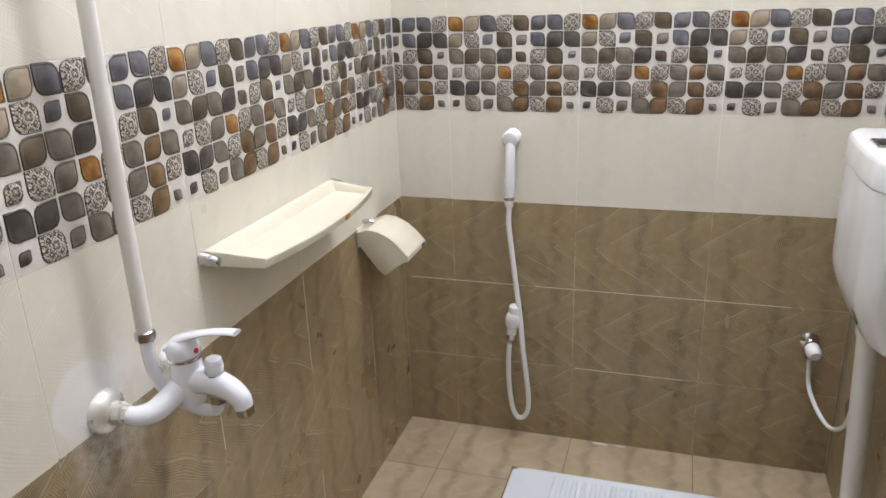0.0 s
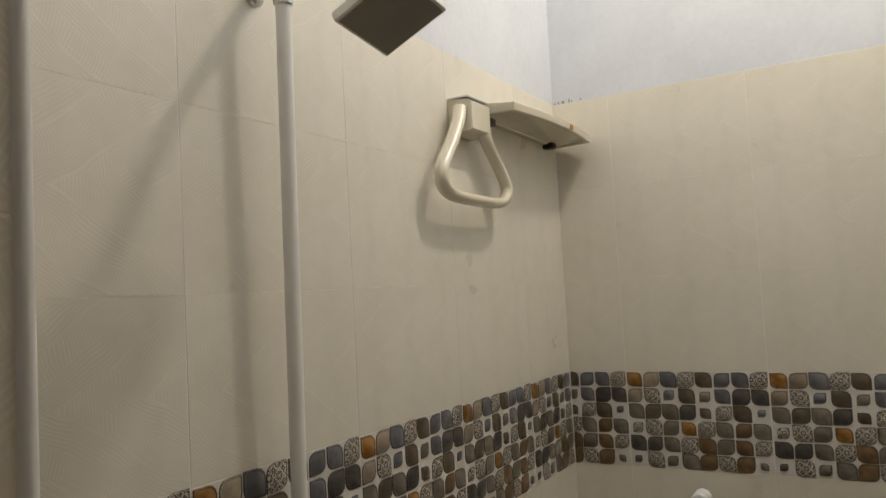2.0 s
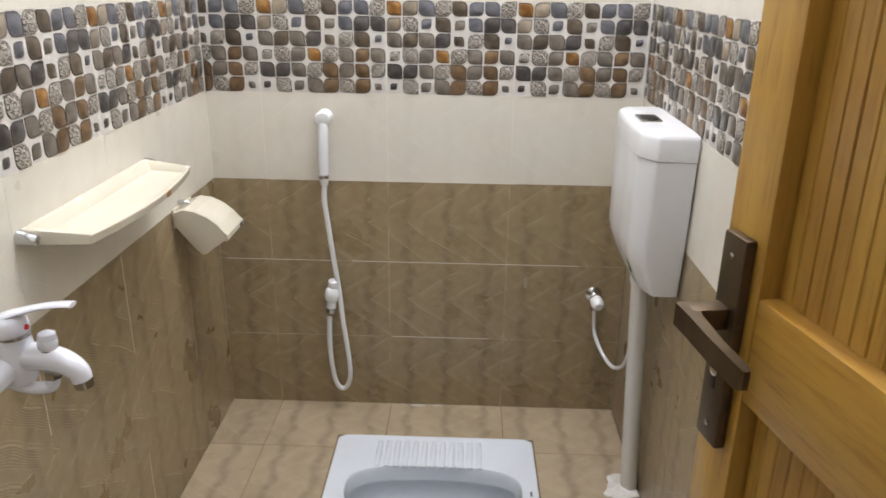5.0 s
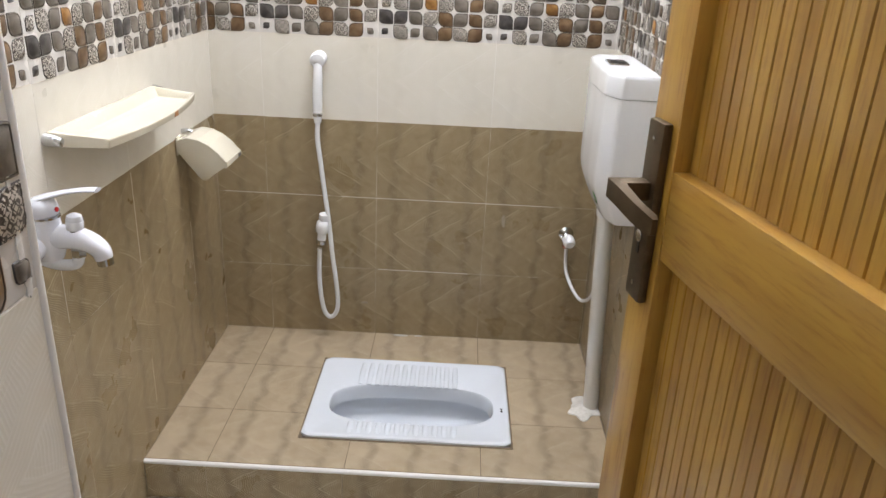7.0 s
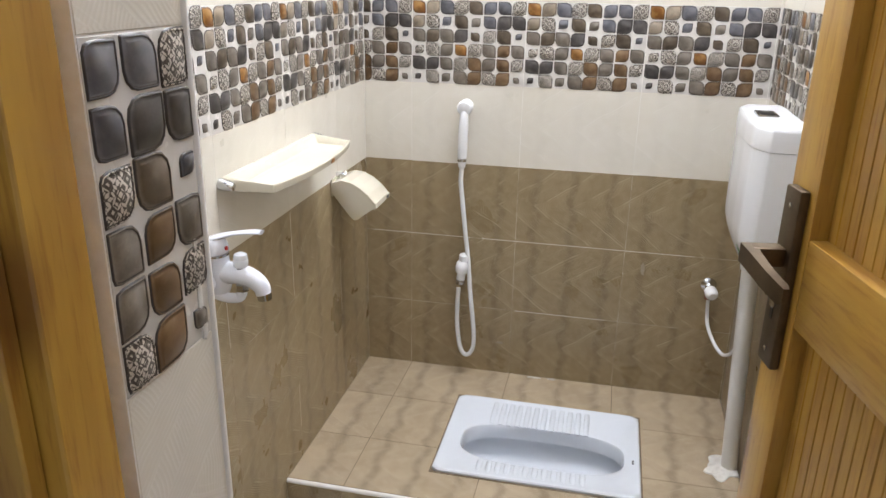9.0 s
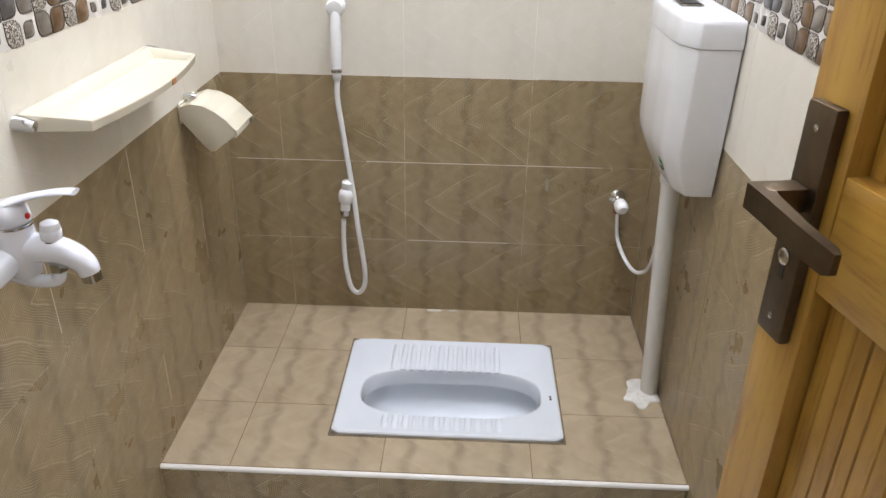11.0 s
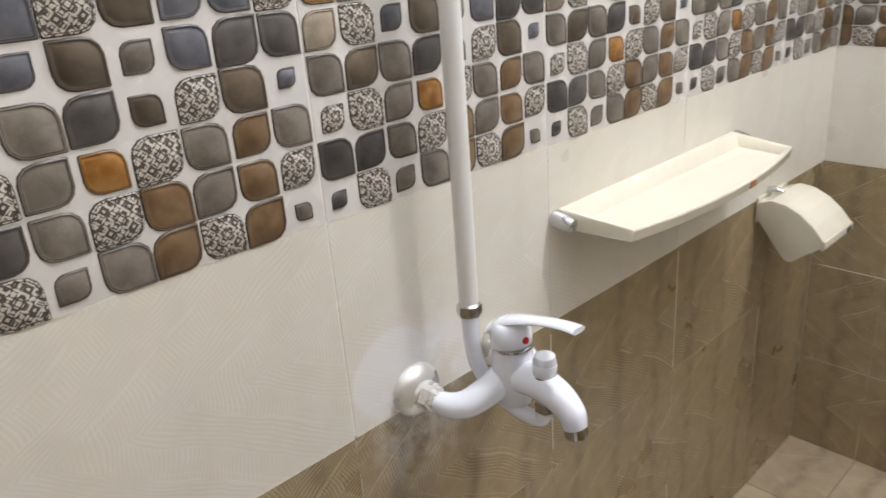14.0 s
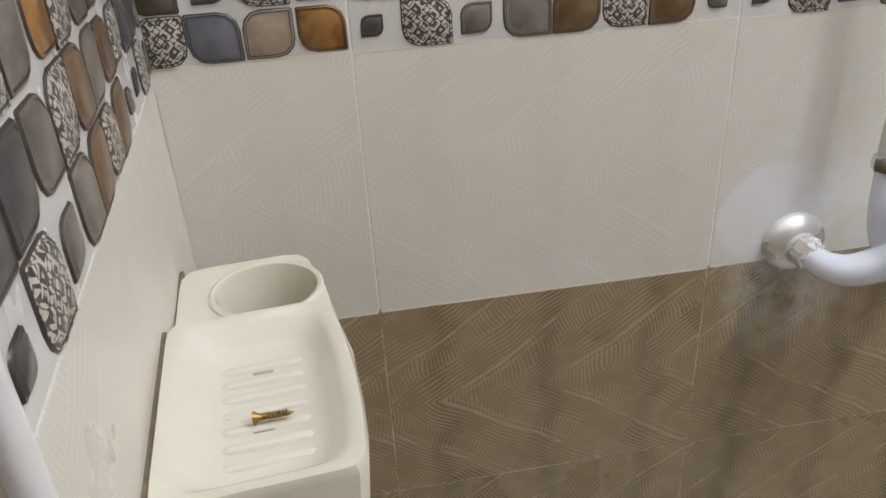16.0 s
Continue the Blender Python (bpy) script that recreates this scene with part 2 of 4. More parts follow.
LOW_TILE = combed_tile("pale_floor_tile", (0.66, 0.64, 0.60), (0.73, 0.71, 0.67), (0.78, 0.76, 0.73), 0.36, 0.06, 0.04, edge=0.05)
BAND_BASE = plain("band_tile_glaze", (0.67, 0.645, 0.61), 0.26, spread=0.05, grain=90)
GROUT = speckled("grout", (0.27, 0.215, 0.145), (0.66, 0.60, 0.50), 0.8, 90, 0.12, 0.1)
WHITE_GROUT = speckled("pale_grout", (0.74, 0.71, 0.65), (0.88, 0.86, 0.82), 0.8, 90, 0.2, 0.1)
PLASTER = speckled("white_plaster", (0.60, 0.63, 0.68), (0.69, 0.72, 0.77), 0.85, 60, 0.25, 0.12)
CEMENT = speckled("white_cement", (0.55, 0.53, 0.49), (0.78, 0.77, 0.74), 0.85, 120, 0.2, 0.5)
PALE = speckled("pale_smear", (0.30, 0.25, 0.18), (0.46, 0.40, 0.32), 0.7, 90, 0.2, 0.1)
JOINT = speckled("joint_cement", (0.66, 0.60, 0.49), (0.84, 0.80, 0.72), 0.8, 140, 0.2, 0.2)
# dark joints and mould; also colours the plate for shade behind the soap holder
DARK_GROUT_SHADE = speckled("dark_joint_and_shade", (0.10, 0.075, 0.05), (0.26, 0.20, 0.14), 0.9, 160, 0.2, 0.3)
PEBBLE = {
    "O": pebble("ochre_pebble", (0.20, 0.080, 0.014), (0.36, 0.19, 0.060)),
    "T": pebble("sand_pebble", (0.327, 0.267, 0.198), (0.232, 0.194, 0.150)),
    "S": pebble("slate_blue_pebble", (0.107, 0.110, 0.129), (0.163, 0.163, 0.181)),
    "G": pebble("grey_pebble", (0.206, 0.180, 0.150), (0.145, 0.124, 0.102)),
    "D": pebble("taupe_pebble", (0.086, 0.065, 0.045), (0.134, 0.104, 0.074)),
    "K": pebble("charcoal_pebble", (0.058, 0.053, 0.052), (0.099, 0.090, 0.086)),
    "W": pebble("brown_pebble", (0.140, 0.080, 0.038), (0.200, 0.128, 0.068)),
    "P": ornament("lace_pebble", (0.600, 0.555, 0.490), (0.075, 0.060, 0.048)),
}
RIM = plain("pebble_rim", (0.045, 0.037, 0.031), 0.35, spread=0.2, grain=200)
WHITE = plain("white_plastic", (0.80, 0.81, 0.83), 0.22, coat=0.3, spread=0.02)
PVC = plain("white_pvc", (0.74, 0.73, 0.70), 0.36, spread=0.03)
TRIM = plain("white_trim", (0.80, 0.79, 0.77), 0.3, spread=0.03)
CERAMIC = plain("white_ceramic", (0.69, 0.735, 0.80), 0.16, coat=0.6, spread=0.015, dent=0.0)
ENAMEL = plain("white_enamel", (0.77, 0.79, 0.86), 0.16, coat=0.5, spread=0.015, dent=0.0)
IVORY = plain("ivory_plastic", (0.70, 0.655, 0.535), 0.24, coat=0.2, spread=0.03, grain=40)
CHROME = plain("chrome", (0.58, 0.585, 0.59), 0.15, 1.0, spread=0.08, dent=0.0)
BRONZE = plain("antique_bronze", (0.115, 0.082, 0.050), 0.36, 0.85, spread=0.25, grain=120)
BLACK = plain("black_plastic", (0.02, 0.019, 0.018), 0.35)
RED = plain("red_dot", (0.55, 0.012, 0.012), 0.35)
RUST = plain("red_brown_washer", (0.24, 0.06, 0.03), 0.6, spread=0.2)
GREEN = plain("green_print", (0.03, 0.22, 0.05), 0.4)
GREY_HEAD = plain("grey_nozzle_plate", (0.23, 0.205, 0.185), 0.45, spread=0.05)
SPLASH = plain("splashed_chrome", (0.74, 0.73, 0.70), 0.26, 0.55, spread=0.12, grain=90)
BRASS = plain("brass_screw", (0.30, 0.19, 0.06), 0.4, 0.9, spread=0.2)
LABEL = plain("brown_label", (0.36, 0.15, 0.04), 0.5, spread=0.15)
WOOD_Z, WOOD_X = wood("pine_upright", "z"), wood("pine_across", "x")


# ---- mesh tools ----
def mesh_of(bm, name, smooth=True):
    bmesh.ops.recalc_face_normals(bm, faces=bm.faces[:])
    me = bpy.data.meshes.new(name)
    bm.to_mesh(me)
    bm.free()
    if smooth:
        me.shade_smooth()
        me.set_sharp_from_angle(angle=radians(38))
    return me


def part(name, bm, mat, parent, label=""):
    """Links a bmesh as one mesh object under a thing or a part (in world metres when the parent stands at the origin)."""
    ob = new(name, mesh_of(bm, name))
    for m in (mat if isinstance(mat, (list, tuple)) else [mat]):
        ob.data.materials.append(m)
    ob.parent = parent
    if label:
        ob["label"] = label
    return ob


def thing(name, at, label, category, group="", kind="", rz=0.0):
    ob = new(name)
    ob.empty_display_size = 0.05
    ob.matrix_world = pose(*at, 0, 0, rz)
    return tagged(ob, label, category, group, kind)


def single(name, bm, mat, at, label, category, kind="", group=""):
    ob = new(name, mesh_of(bm, name))
    for m in (mat if isinstance(mat, (list, tuple)) else [mat]):
        ob.data.materials.append(m)
    ob.location = at
    return tagged(ob, label, category, group, kind)


def box(x0, x1, y0, y1, z0, z1, bevel=0.0, seg=2):
    bm = bmesh.new()
    bmesh.ops.create_cube(bm, size=1)
    for v in bm.verts:
        v.co = Vector(((x0 + x1) / 2 + v.co.x * (x1 - x0), (y0 + y1) / 2 + v.co.y * (y1 - y0), (z0 + z1) / 2 + v.co.z * (z1 - z0)))
    if bevel:
        bmesh.ops.bevel(bm, geom=bm.edges[:], offset=bevel, segments=seg, profile=0.6, affect="EDGES")
    return bm


def join(*bms):
    out = bmesh.new()
    for b in bms:
        me = bpy.data.meshes.new("tmp")
        b.to_mesh(me)
        b.free()
        out.from_mesh(me)
        bpy.data.meshes.remove(me)
    return out


def curve(points, n=6):
    """Catmull-Rom points through the given ones."""
    p = [Vector(q) for q in points]
    p = [p[0] * 2 - p[1]] + p + [p[-1] * 2 - p[-2]]
    out = []
    for i in range(1, len(p) - 2):
        a, b, c, d = p[i - 1:i + 3]
        for k in range(n):
            s = k / n
            out.append(0.5 * (2 * b + (c - a) * s + (2 * a - 5 * b + 4 * c - d) * s * s + (3 * b - a - 3 * c + d) * s ** 3))
    return out + [p[-2]]


def sweep(points, radius, seg=14, cap=True, squash=None):
    """A tube along points; radius: one number or one for each point; squash: (a, b) scale of the section's two axes."""
    pts = [Vector(p) for p in points]
    rad = radius if isinstance(radius, (list, tuple)) else [radius] * len(pts)
    bm = bmesh.new()
    rings, side = [], None
    for i, p in enumerate(pts):
        d = (pts[min(i + 1, len(pts) - 1)] - pts[max(i - 1, 0)]).normalized()
        if side is None:
            side = d.cross(Vector((0, 0, 1)))
            if side.length < 0.1:
                side = d.cross(Vector((0, 1, 0)))
        side = (side - d * side.dot(d)).normalized()
        up = d.cross(side)
        sa, sb = squash or (1, 1)
        rings.append([bm.verts.new(p + (side * math.cos(a) * sa + up * math.sin(a) * sb) * rad[i]) for a in (2 * math.pi * k / seg for k in range(seg))])
    for r0, r1 in zip(rings, rings[1:]):
        for k in range(seg):
            bm.faces.new((r0[k], r0[(k + 1) % seg], r1[(k + 1) % seg], r1[k]))
    if cap:
        bm.faces.new(rings[0]), bm.faces.new(rings[-1])
    return bm


def lathe(profile, at, axis, seg=24):
    """Turned body: profile of (radius, distance along axis) from a point along an axis."""
    axis = Vector(axis).normalized()
    a = axis.cross(Vector((0, 0, 1)))
    a = (a if a.length > 0.1 else axis.cross(Vector((0, 1, 0)))).normalized()
    b = axis.cross(a)
    bm = bmesh.new()
    rings = [[bm.verts.new(Vector(at) + axis * h + (a * math.cos(2 * math.pi * k / seg) + b * math.sin(2 * math.pi * k / seg)) * max(r, 1e-4)) for k in range(seg)] for r, h in profile]
    for r0, r1 in zip(rings, rings[1:]):
        for k in range(seg):
            bm.faces.new((r0[k], r0[(k + 1) % seg], r1[(k + 1) % seg], r1[k]))
    bm.faces.new(rings[0]), bm.faces.new(rings[-1])
    return bm


def loft(rings, cap=True):
    bm = bmesh.new()
    vs = [[bm.verts.new(p) for p in r] for r in rings]
    n = len(vs[0])
    for r0, r1 in zip(vs, vs[1:]):
        for k in range(n):
            bm.faces.new((r0[k], r0[(k + 1) % n], r1[(k + 1) % n], r1[k]))
    if cap:
        bm.faces.new(vs[0]), bm.faces.new(vs[-1])
    return bm


def prism(outline, axis, a0, a1, bevel=0.0):
    """An outline of pairs, pushed along an axis ('x', 'y' or 'z') from a0 to a1."""
    def at(p, a):
        return {"x": (a, p[0], p[1]), "y": (p[0], a, p[1]), "z": (p[0], p[1], a)}[axis]
    bm = loft([[at(p, a0) for p in outline], [at(p, a1) for p in outline]])
    if bevel:
        bmesh.ops.bevel(bm, geom=bm.edges[:], offset=bevel, segments=2, profile=0.6, affect="EDGES")
    return bm


# ---- setting ----
def wall_matrix(origin, u, n):
    """Local x along u, local y up (or along the floor), local z out of the surface."""
    u, n = Vector(u), Vector(n)
    v = n.cross(u)
    return Matrix(((u.x, v.x, n.x, origin[0]), (u.y, v.y, n.y, origin[1]), (u.z, v.z, n.z, origin[2]), (0, 0, 0, 1)))


TILE_MESH = {}


def tile_mesh(w, h, mat):
    key = (round(w, 4), round(h, 4), mat.name)
    if key not in TILE_MESH:
        a, b, e, r = w / 2, h / 2, 0.0006, 0.0003
        bm = bmesh.new()
        ring = lambda i, z: [bm.verts.new((sx * (a - i), sy * (b - i), z)) for sx, sy in ((-1, -1), (1, -1), (1, 1), (-1, 1))]
        r0, r1, r2 = ring(0, -0.007), ring(0, -r), ring(e, 0)
        for p, q in ((r0, r1), (r1, r2)):
            for k in range(4):
                bm.faces.new((p[k], p[(k + 1) % 4], q[(k + 1) % 4], q[k]))
        bm.faces.new(r2)
        me = mesh_of(bm, "tile", False)
        me.materials.append(mat)
        TILE_MESH[key] = me
    return TILE_MESH[key]


PATTERN = ("OTSPDSSP", "TPsDgSKK", "GDGKdPDs", "pPGoPGWG", "KKGPWGWP", "kPgGWPWg")
TINY = {(2, 7), (5, 0), (5, 7)}
CELL_U, CELL_V = TW / 8, TH / 6
PEBBLE_MESH = {}


def pebble_mesh(code, turned, size, cut):
    """A raised pebble: two opposite corners rounded, two pointed; dark rim, domed top. cut: the share kept, from the low and high side."""
    key = (code, turned, size, cut)
    if key in PEBBLE_MESH:
        return PEBBLE_MESH[key]
    a, b = CELL_U * 0.5 * size, CELL_V * 0.5 * size
    rr = 0.74
    pts = []
    for i, (sx, sy) in enumerate(((-1, -1), (1, -1), (1, 1), (-1, 1))):
        sharp = (i % 2 == 0) != turned
        r = 0.06 if sharp else rr
        n = 2 if sharp else 4
        a0 = math.pi + i * math.pi / 2
        for k in range(n):
            g = a0 + (math.pi / 2) * k / (n - 1)
            pts.append((sx * (1 - r) + r * math.cos(g), sy * (1 - r) + r * math.sin(g)))
    lo, hi = -1 + 2 * cut[0], -1 + 2 * cut[1]
    bm = bmesh.new()
    rings = []
    for inset, z in ((0.0, -0.0003), (0.055, 0.0014), (0.115, 0.0016), (0.150, 0.0010), (0.260, 0.0025)):
        ring = []
        for px, py in pts:
            x = min(max(px * (1 - inset), lo + inset * (lo > -1)), hi - inset * (hi < 1))
            ring.append(bm.verts.new((x * a, py * (1 - inset) * b, z)))
        rings.append(ring)
    n = len(pts)
    for j, (p, q) in enumerate(zip(rings, rings[1:])):
        for k in range(n):
            bm.faces.new((p[k], p[(k + 1) % n], q[(k + 1) % n], q[k])).material_index = 1 - j % 2
    bm.faces.new(rings[-1])
    for f in bm.faces:
        f.smooth = True
    me = bpy.data.meshes.new("pebble")
    bm.to_mesh(me)
    bm.free()
    me.materials.append(PEBBLE[code])
    me.materials.append(RIM)
    PEBBLE_MESH[key] = me
    return me


def pebbles_on(tile, u0, u1, uc, first, flip):
    """Pebbles of the printed tile between its own u0 and u1 (0 to TW), as parts of the tile object whose middle is at uc."""
    rng = random.Random(7)
    for r in range(6):
        for c in range(8):
            code = PATTERN[r][c]
            size = 1.0 if code.isupper() else 0.66
            if code == "o":
                size = 0.84
            if (r, c) in TINY:
                size = 0.46
            size *= 1 - 0.04 * rng.random()
            if code.isupper() and rng.random() < 0.22:
                size *= 0.92
            size = round(size * 25) / 25
            du, dv = (1 - size) * CELL_U * 0.3 * (rng.random() - 0.5), (1 - size) * CELL_V * 0.3 * (rng.random() - 0.5)
            u, v = (c + 0.5) * CELL_U + du, TH / 2 - (r + 0.5) * CELL_V + dv
            if flip:
                u, v = TW - u, -v
            half = CELL_U * 0.5 * size
            lo = max(0.0, (u0 + 0.001 - (u - half)) / (2 * half))
            hi = min(1.0, (u1 - 0.001 - (u - half)) / (2 * half))
            if hi - lo < 0.15:
                continue
            turned = (r + c) % 2 == 0
            ob = new("pebble", pebble_mesh(code.upper(), turned, size, (round(lo, 2), round(hi, 2))))
            ob.parent = tile
            ob.location = (u - uc, v, 0.0)


def lay(parent, m, u_cuts, rows, band=None, flips=()):
    """Tiles between cuts along u and rows (v0, v1, material) on a surface; band: u of a joint of the pebble tile."""
    for v0, v1, mat in rows:
        for i, (a, b) in enumerate(zip(u_cuts, u_cuts[1:])):
            w, h = b - a - GAP, v1 - v0 - GAP
            if w < 0.004 or h < 0.004:
                continue
            ob = new("tile", tile_mesh(w, h, mat))
            ob.parent = parent
            ob.matrix_world = m @ pose((a + b) / 2, (v0 + v1) / 2, 0)
            if mat is BAND_BASE:
                k = math.floor((((a + b) / 2) - band) / TW)
                s = band + k * TW
                flip = i in flips
                u0, u1 = a - s, b - s
                pebbles_on(ob, u0 + GAP / 2, u1 - GAP / 2, (u0 + u1) / 2, s, flip)


def cuts(lo, hi, joint, step=TW):
    k = math.ceil((lo - joint) / step + 1e-6)
    out = [lo]
    while joint + k * step < hi - 0.003:
        out.append(joint + k * step)
        k += 1
    return out + [hi]


ROWS_Z = [(0.0, 0.241, BROWN), (0.241, 0.491, BROWN), (0.491, Z_BROWN, BROWN), (Z_BROWN, Z_BAND, CREAM), (Z_BAND, Z_BAND + TH, BAND_BASE),
          (Z_BAND + TH, 1.492, CREAM), (1.492, 1.742, CREAM), (1.742, Z_TOP, CREAM)]
ROWS_LOW = [(LOW, 0.0, BROWN)] + ROWS_Z


def wall(name, label, x0, x1, y0, y1, z0=LOW - 0.15, inner=None):
    ob = single(name, box(x0, x1, y0, y1, z0, Z_BROWN), GROUT, (0, 0, 0), label, "wall", "structure")
    part("tile_bed", box(x0, x1, y0, y1, Z_BROWN, Z_TOP - 0.004), WHITE_GROUT, ob, "pale grout between the cream tiles")
    part("plaster", box(x0, x1, y0, y1, Z_TOP - 0.004, CEIL), PLASTER, ob, "white painted plaster above the tiles")
    return ob


G = 0.0005   # joints lie this far behind the tile faces
back = wall("wall_back", "tiled back wall, brown below, pebble band, cream above", -WALL_T, W + WALL_T, G, WALL_T)
left = wall("wall_left", "tiled side wall with cream, brown and pebble-band tiles", -WALL_T, -G, -D - G, G - 0.0002)
right = wall("wall_right", "tiled side wall with cream, brown and pebble-band tiles", W + G, W + WALL_T, -D - G, G - 0.0002)
F0 = OUT
SKEW = math.atan2(TRIM_Y + D, OPEN_L)      # turn of the front wall
front_y = lambda x: -D + math.tan(SKEW) * x


def front_wall(name, label, x0, x1, s):
    """s: +1 where the doorway lies on the high-x side, -1 where it lies on the low-x side; the outer part keeps clear of the jamb."""
    step = 0.032
    shape = [(x0 if s > 0 else x0 + step, F0 - 0.07), (x1 - step if s > 0 else x1, F0 - 0.07)]
    if s > 0:
        shape += [(x1 - step, F0), (x1, F0)]
    shape += [(x1, front_y(x1) - G - 0.0004), (x0, front_y(x0) - G - 0.0004)]
    if s < 0:
        shape += [(x0, F0), (x0 + step, F0)]
    ob = single(name, prism(shape, "z", LOW - 0.15, Z_BROWN), GROUT, (0, 0, 0), label, "wall", "structure")
    part("tile_bed", prism(shape, "z", Z_BROWN, Z_TOP - 0.004), WHITE_GROUT, ob, "pale grout between the cream tiles")
    part("plaster", prism(shape, "z", Z_TOP - 0.004, CEIL), PLASTER, ob, "white painted plaster above the tiles")
    return ob


front = front_wall("wall_front_a", "tiled wall beside the doorway, pebble band and cream tiles", -WALL_T, OPEN_L - G, 1)
front_b = front_wall("wall_front_b", "narrow tiled wall on the hinge side of the doorway", OPEN_R + G, W + WALL_T, -1)
single("wall_front_lintel", box(OPEN_L - G + 0.0002, OPEN_R + G - 0.0002, F0 - 0.07, TRIM_Y - 0.004, 1.95, CEIL), PLASTER, (0, 0, 0), "plastered wall above the doorway", "wall", "structure")
ceiling = single("ceiling", box(-WALL_T, W + WALL_T, -2.0, WALL_T, CEIL, CEIL + 0.1), PLASTER, (0, 0, 0), "white painted flat ceiling", "ceiling", "structure")

platform = single("floor_platform", join(box(-0.01, 0.380, EDGE + 0.004, 0.01, LOW - 0.05, -G), box(0.947, W + 0.01, EDGE + 0.004, 0.01, LOW - 0.05, -G), box(0.380, 0.947, EDGE + 0.004, -0.604, LOW - 0.05, -G),
                                          box(0.380, 0.947, -0.196, 0.01, LOW - 0.05, -G)), DARK_GROUT_SHADE, (0, 0, 0), "raised floor of tan combed tiles", "floor", "structure")
low_floor = single("floor_low", box(-0.02, W + 0.02, -2.10, EDGE + 0.02, LOW - 0.12, LOW - G), GROUT, (0, 0, 0), "lower floor of pale cream tiles", "floor", "structure")

# door frame, and an assumed outer room, unseen, that closes off the outside
outer = single("floor_outer", box(-1.4, 2.6, -4.6, -2.0995, LOW - 0.16, LOW - 0.012), LOW_TILE, (0, 0, 0), "pale tiled floor outside the washroom", "floor", "structure")
for nm, b in (("wall_outer_a", (-1.5, -1.4, -4.6, -2.002)), ("wall_outer_b", (2.6, 2.7, -4.6, -2.002)), ("wall_outer_c", (-1.5, 2.7, -4.7, -4.6)),
              ("wall_outer_d", (-1.5, -WALL_T - 0.001, -2.0, -1.9)), ("wall_outer_e", (W + WALL_T + 0.001, 2.7, -2.0, -1.9))):
    single(nm, box(*b, LOW - 0.1, CEIL), PLASTER, (0, 0, 0), "unseen plain wall assumed outside the washroom", "wall", "structure")
single("ceiling_outer", box(-1.5, 2.7, -4.7, -2.002, CEIL, CEIL + 0.1), PLASTER, (0, 0, 0), "unseen white ceiling assumed outside the washroom", "ceiling", "structure")


def post(name, s, xf, parent):
    """One upright of the door frame; s: +1 beside the left reveal, -1 beside the right one; xf: the reveal's face."""
    xs = lambda d: xf + s * d
    out = [(-0.03, -0.014, -0.036, 0.0), (-0.03, 0.018, -0.085, -0.036), (-0.075, 0.004, -0.101, -0.085)]
    bms = []
    for x0, x1, y0, y1 in out:
        a, b = sorted((xs(x0), xs(x1)))
        bms.append(box(a, b, F0 + y0, F0 + y1 - 0.0006, LOW - 0.01, 1.95, 0.002, 1))
    return part(name, join(*bms), WOOD_Z, parent)


frame_ob = thing("door_frame_1", (0, 0, 0), "honey-coloured pine door frame set behind the tiled reveal", "door frame", kind="structure")
post("jamb", 1, OPEN_L, frame_ob)
post("jamb", -1, OPEN_R, frame_ob)
part("head", box(OPEN_L - 0.03, OPEN_R + 0.03, F0 - 0.085, F0, 1.905, 1.945, 0.002, 1), WOOD_X, frame_ob)
part("strike_screw", lathe([(0.0045, 0), (0.0045, 0.002), (0.002, 0.0035)], (OPEN_L - 0.014, F0 - 0.014, 0.865), (1, 0, 0), 12), CHROME, frame_ob)


# trims
def quarter_trim(name, label, p, q, mat, r=0.0055):
    return single(name, sweep([p, q], r, 12), mat, (0, 0, 0), label, "tile trim", "structure")


quarter_trim("trim_reveal", "rounded white tile trim on the reveal's corner", (OPEN_L - 0.004, TRIM_Y - 0.004, LOW), (OPEN_L - 0.004, TRIM_Y - 0.004, Z_TOP), TRIM, 0.0062)
quarter_trim("trim_reveal_b", "rounded white tile trim on the hinge side reveal", (OPEN_R + 0.003, front_y(OPEN_R) - 0.003, LOW), (OPEN_R + 0.003, front_y(OPEN_R) - 0.003, Z_TOP), TRIM)
quarter_trim("trim_step", "rounded white trim along the platform's edge", (0.001, EDGE + 0.003, -0.005), (W - 0.001, EDGE + 0.003, -0.005), TRIM, 0.0065)


# ---- things ----
def polar(cx, cy, a, b, n, count=96):
    """Points of a superellipse (n: 2 round, large: a box), seen from its middle in even turns."""
    out = []
    for k in range(count):
        g = 2 * math.pi * (k + 0.5) / count
        c, s = math.cos(g), math.sin(g)
        # even spacing along a box of the same shape, so that corners stay sharp
        q = max(abs(c), abs(s))
        dx, dy = c / q * a, s / q * b
        r = (abs(dx / a) ** n + abs(dy / b) ** n) ** (-1 / n)
        out.append((cx + dx * r, cy + dy * r))
    return out


# squat pan
PX, PY, PA, PB = 0.6635, -0.400, 0.288, 0.2085
BX, BY, BA, BB = 0.668, -0.432, 0.236, 0.098


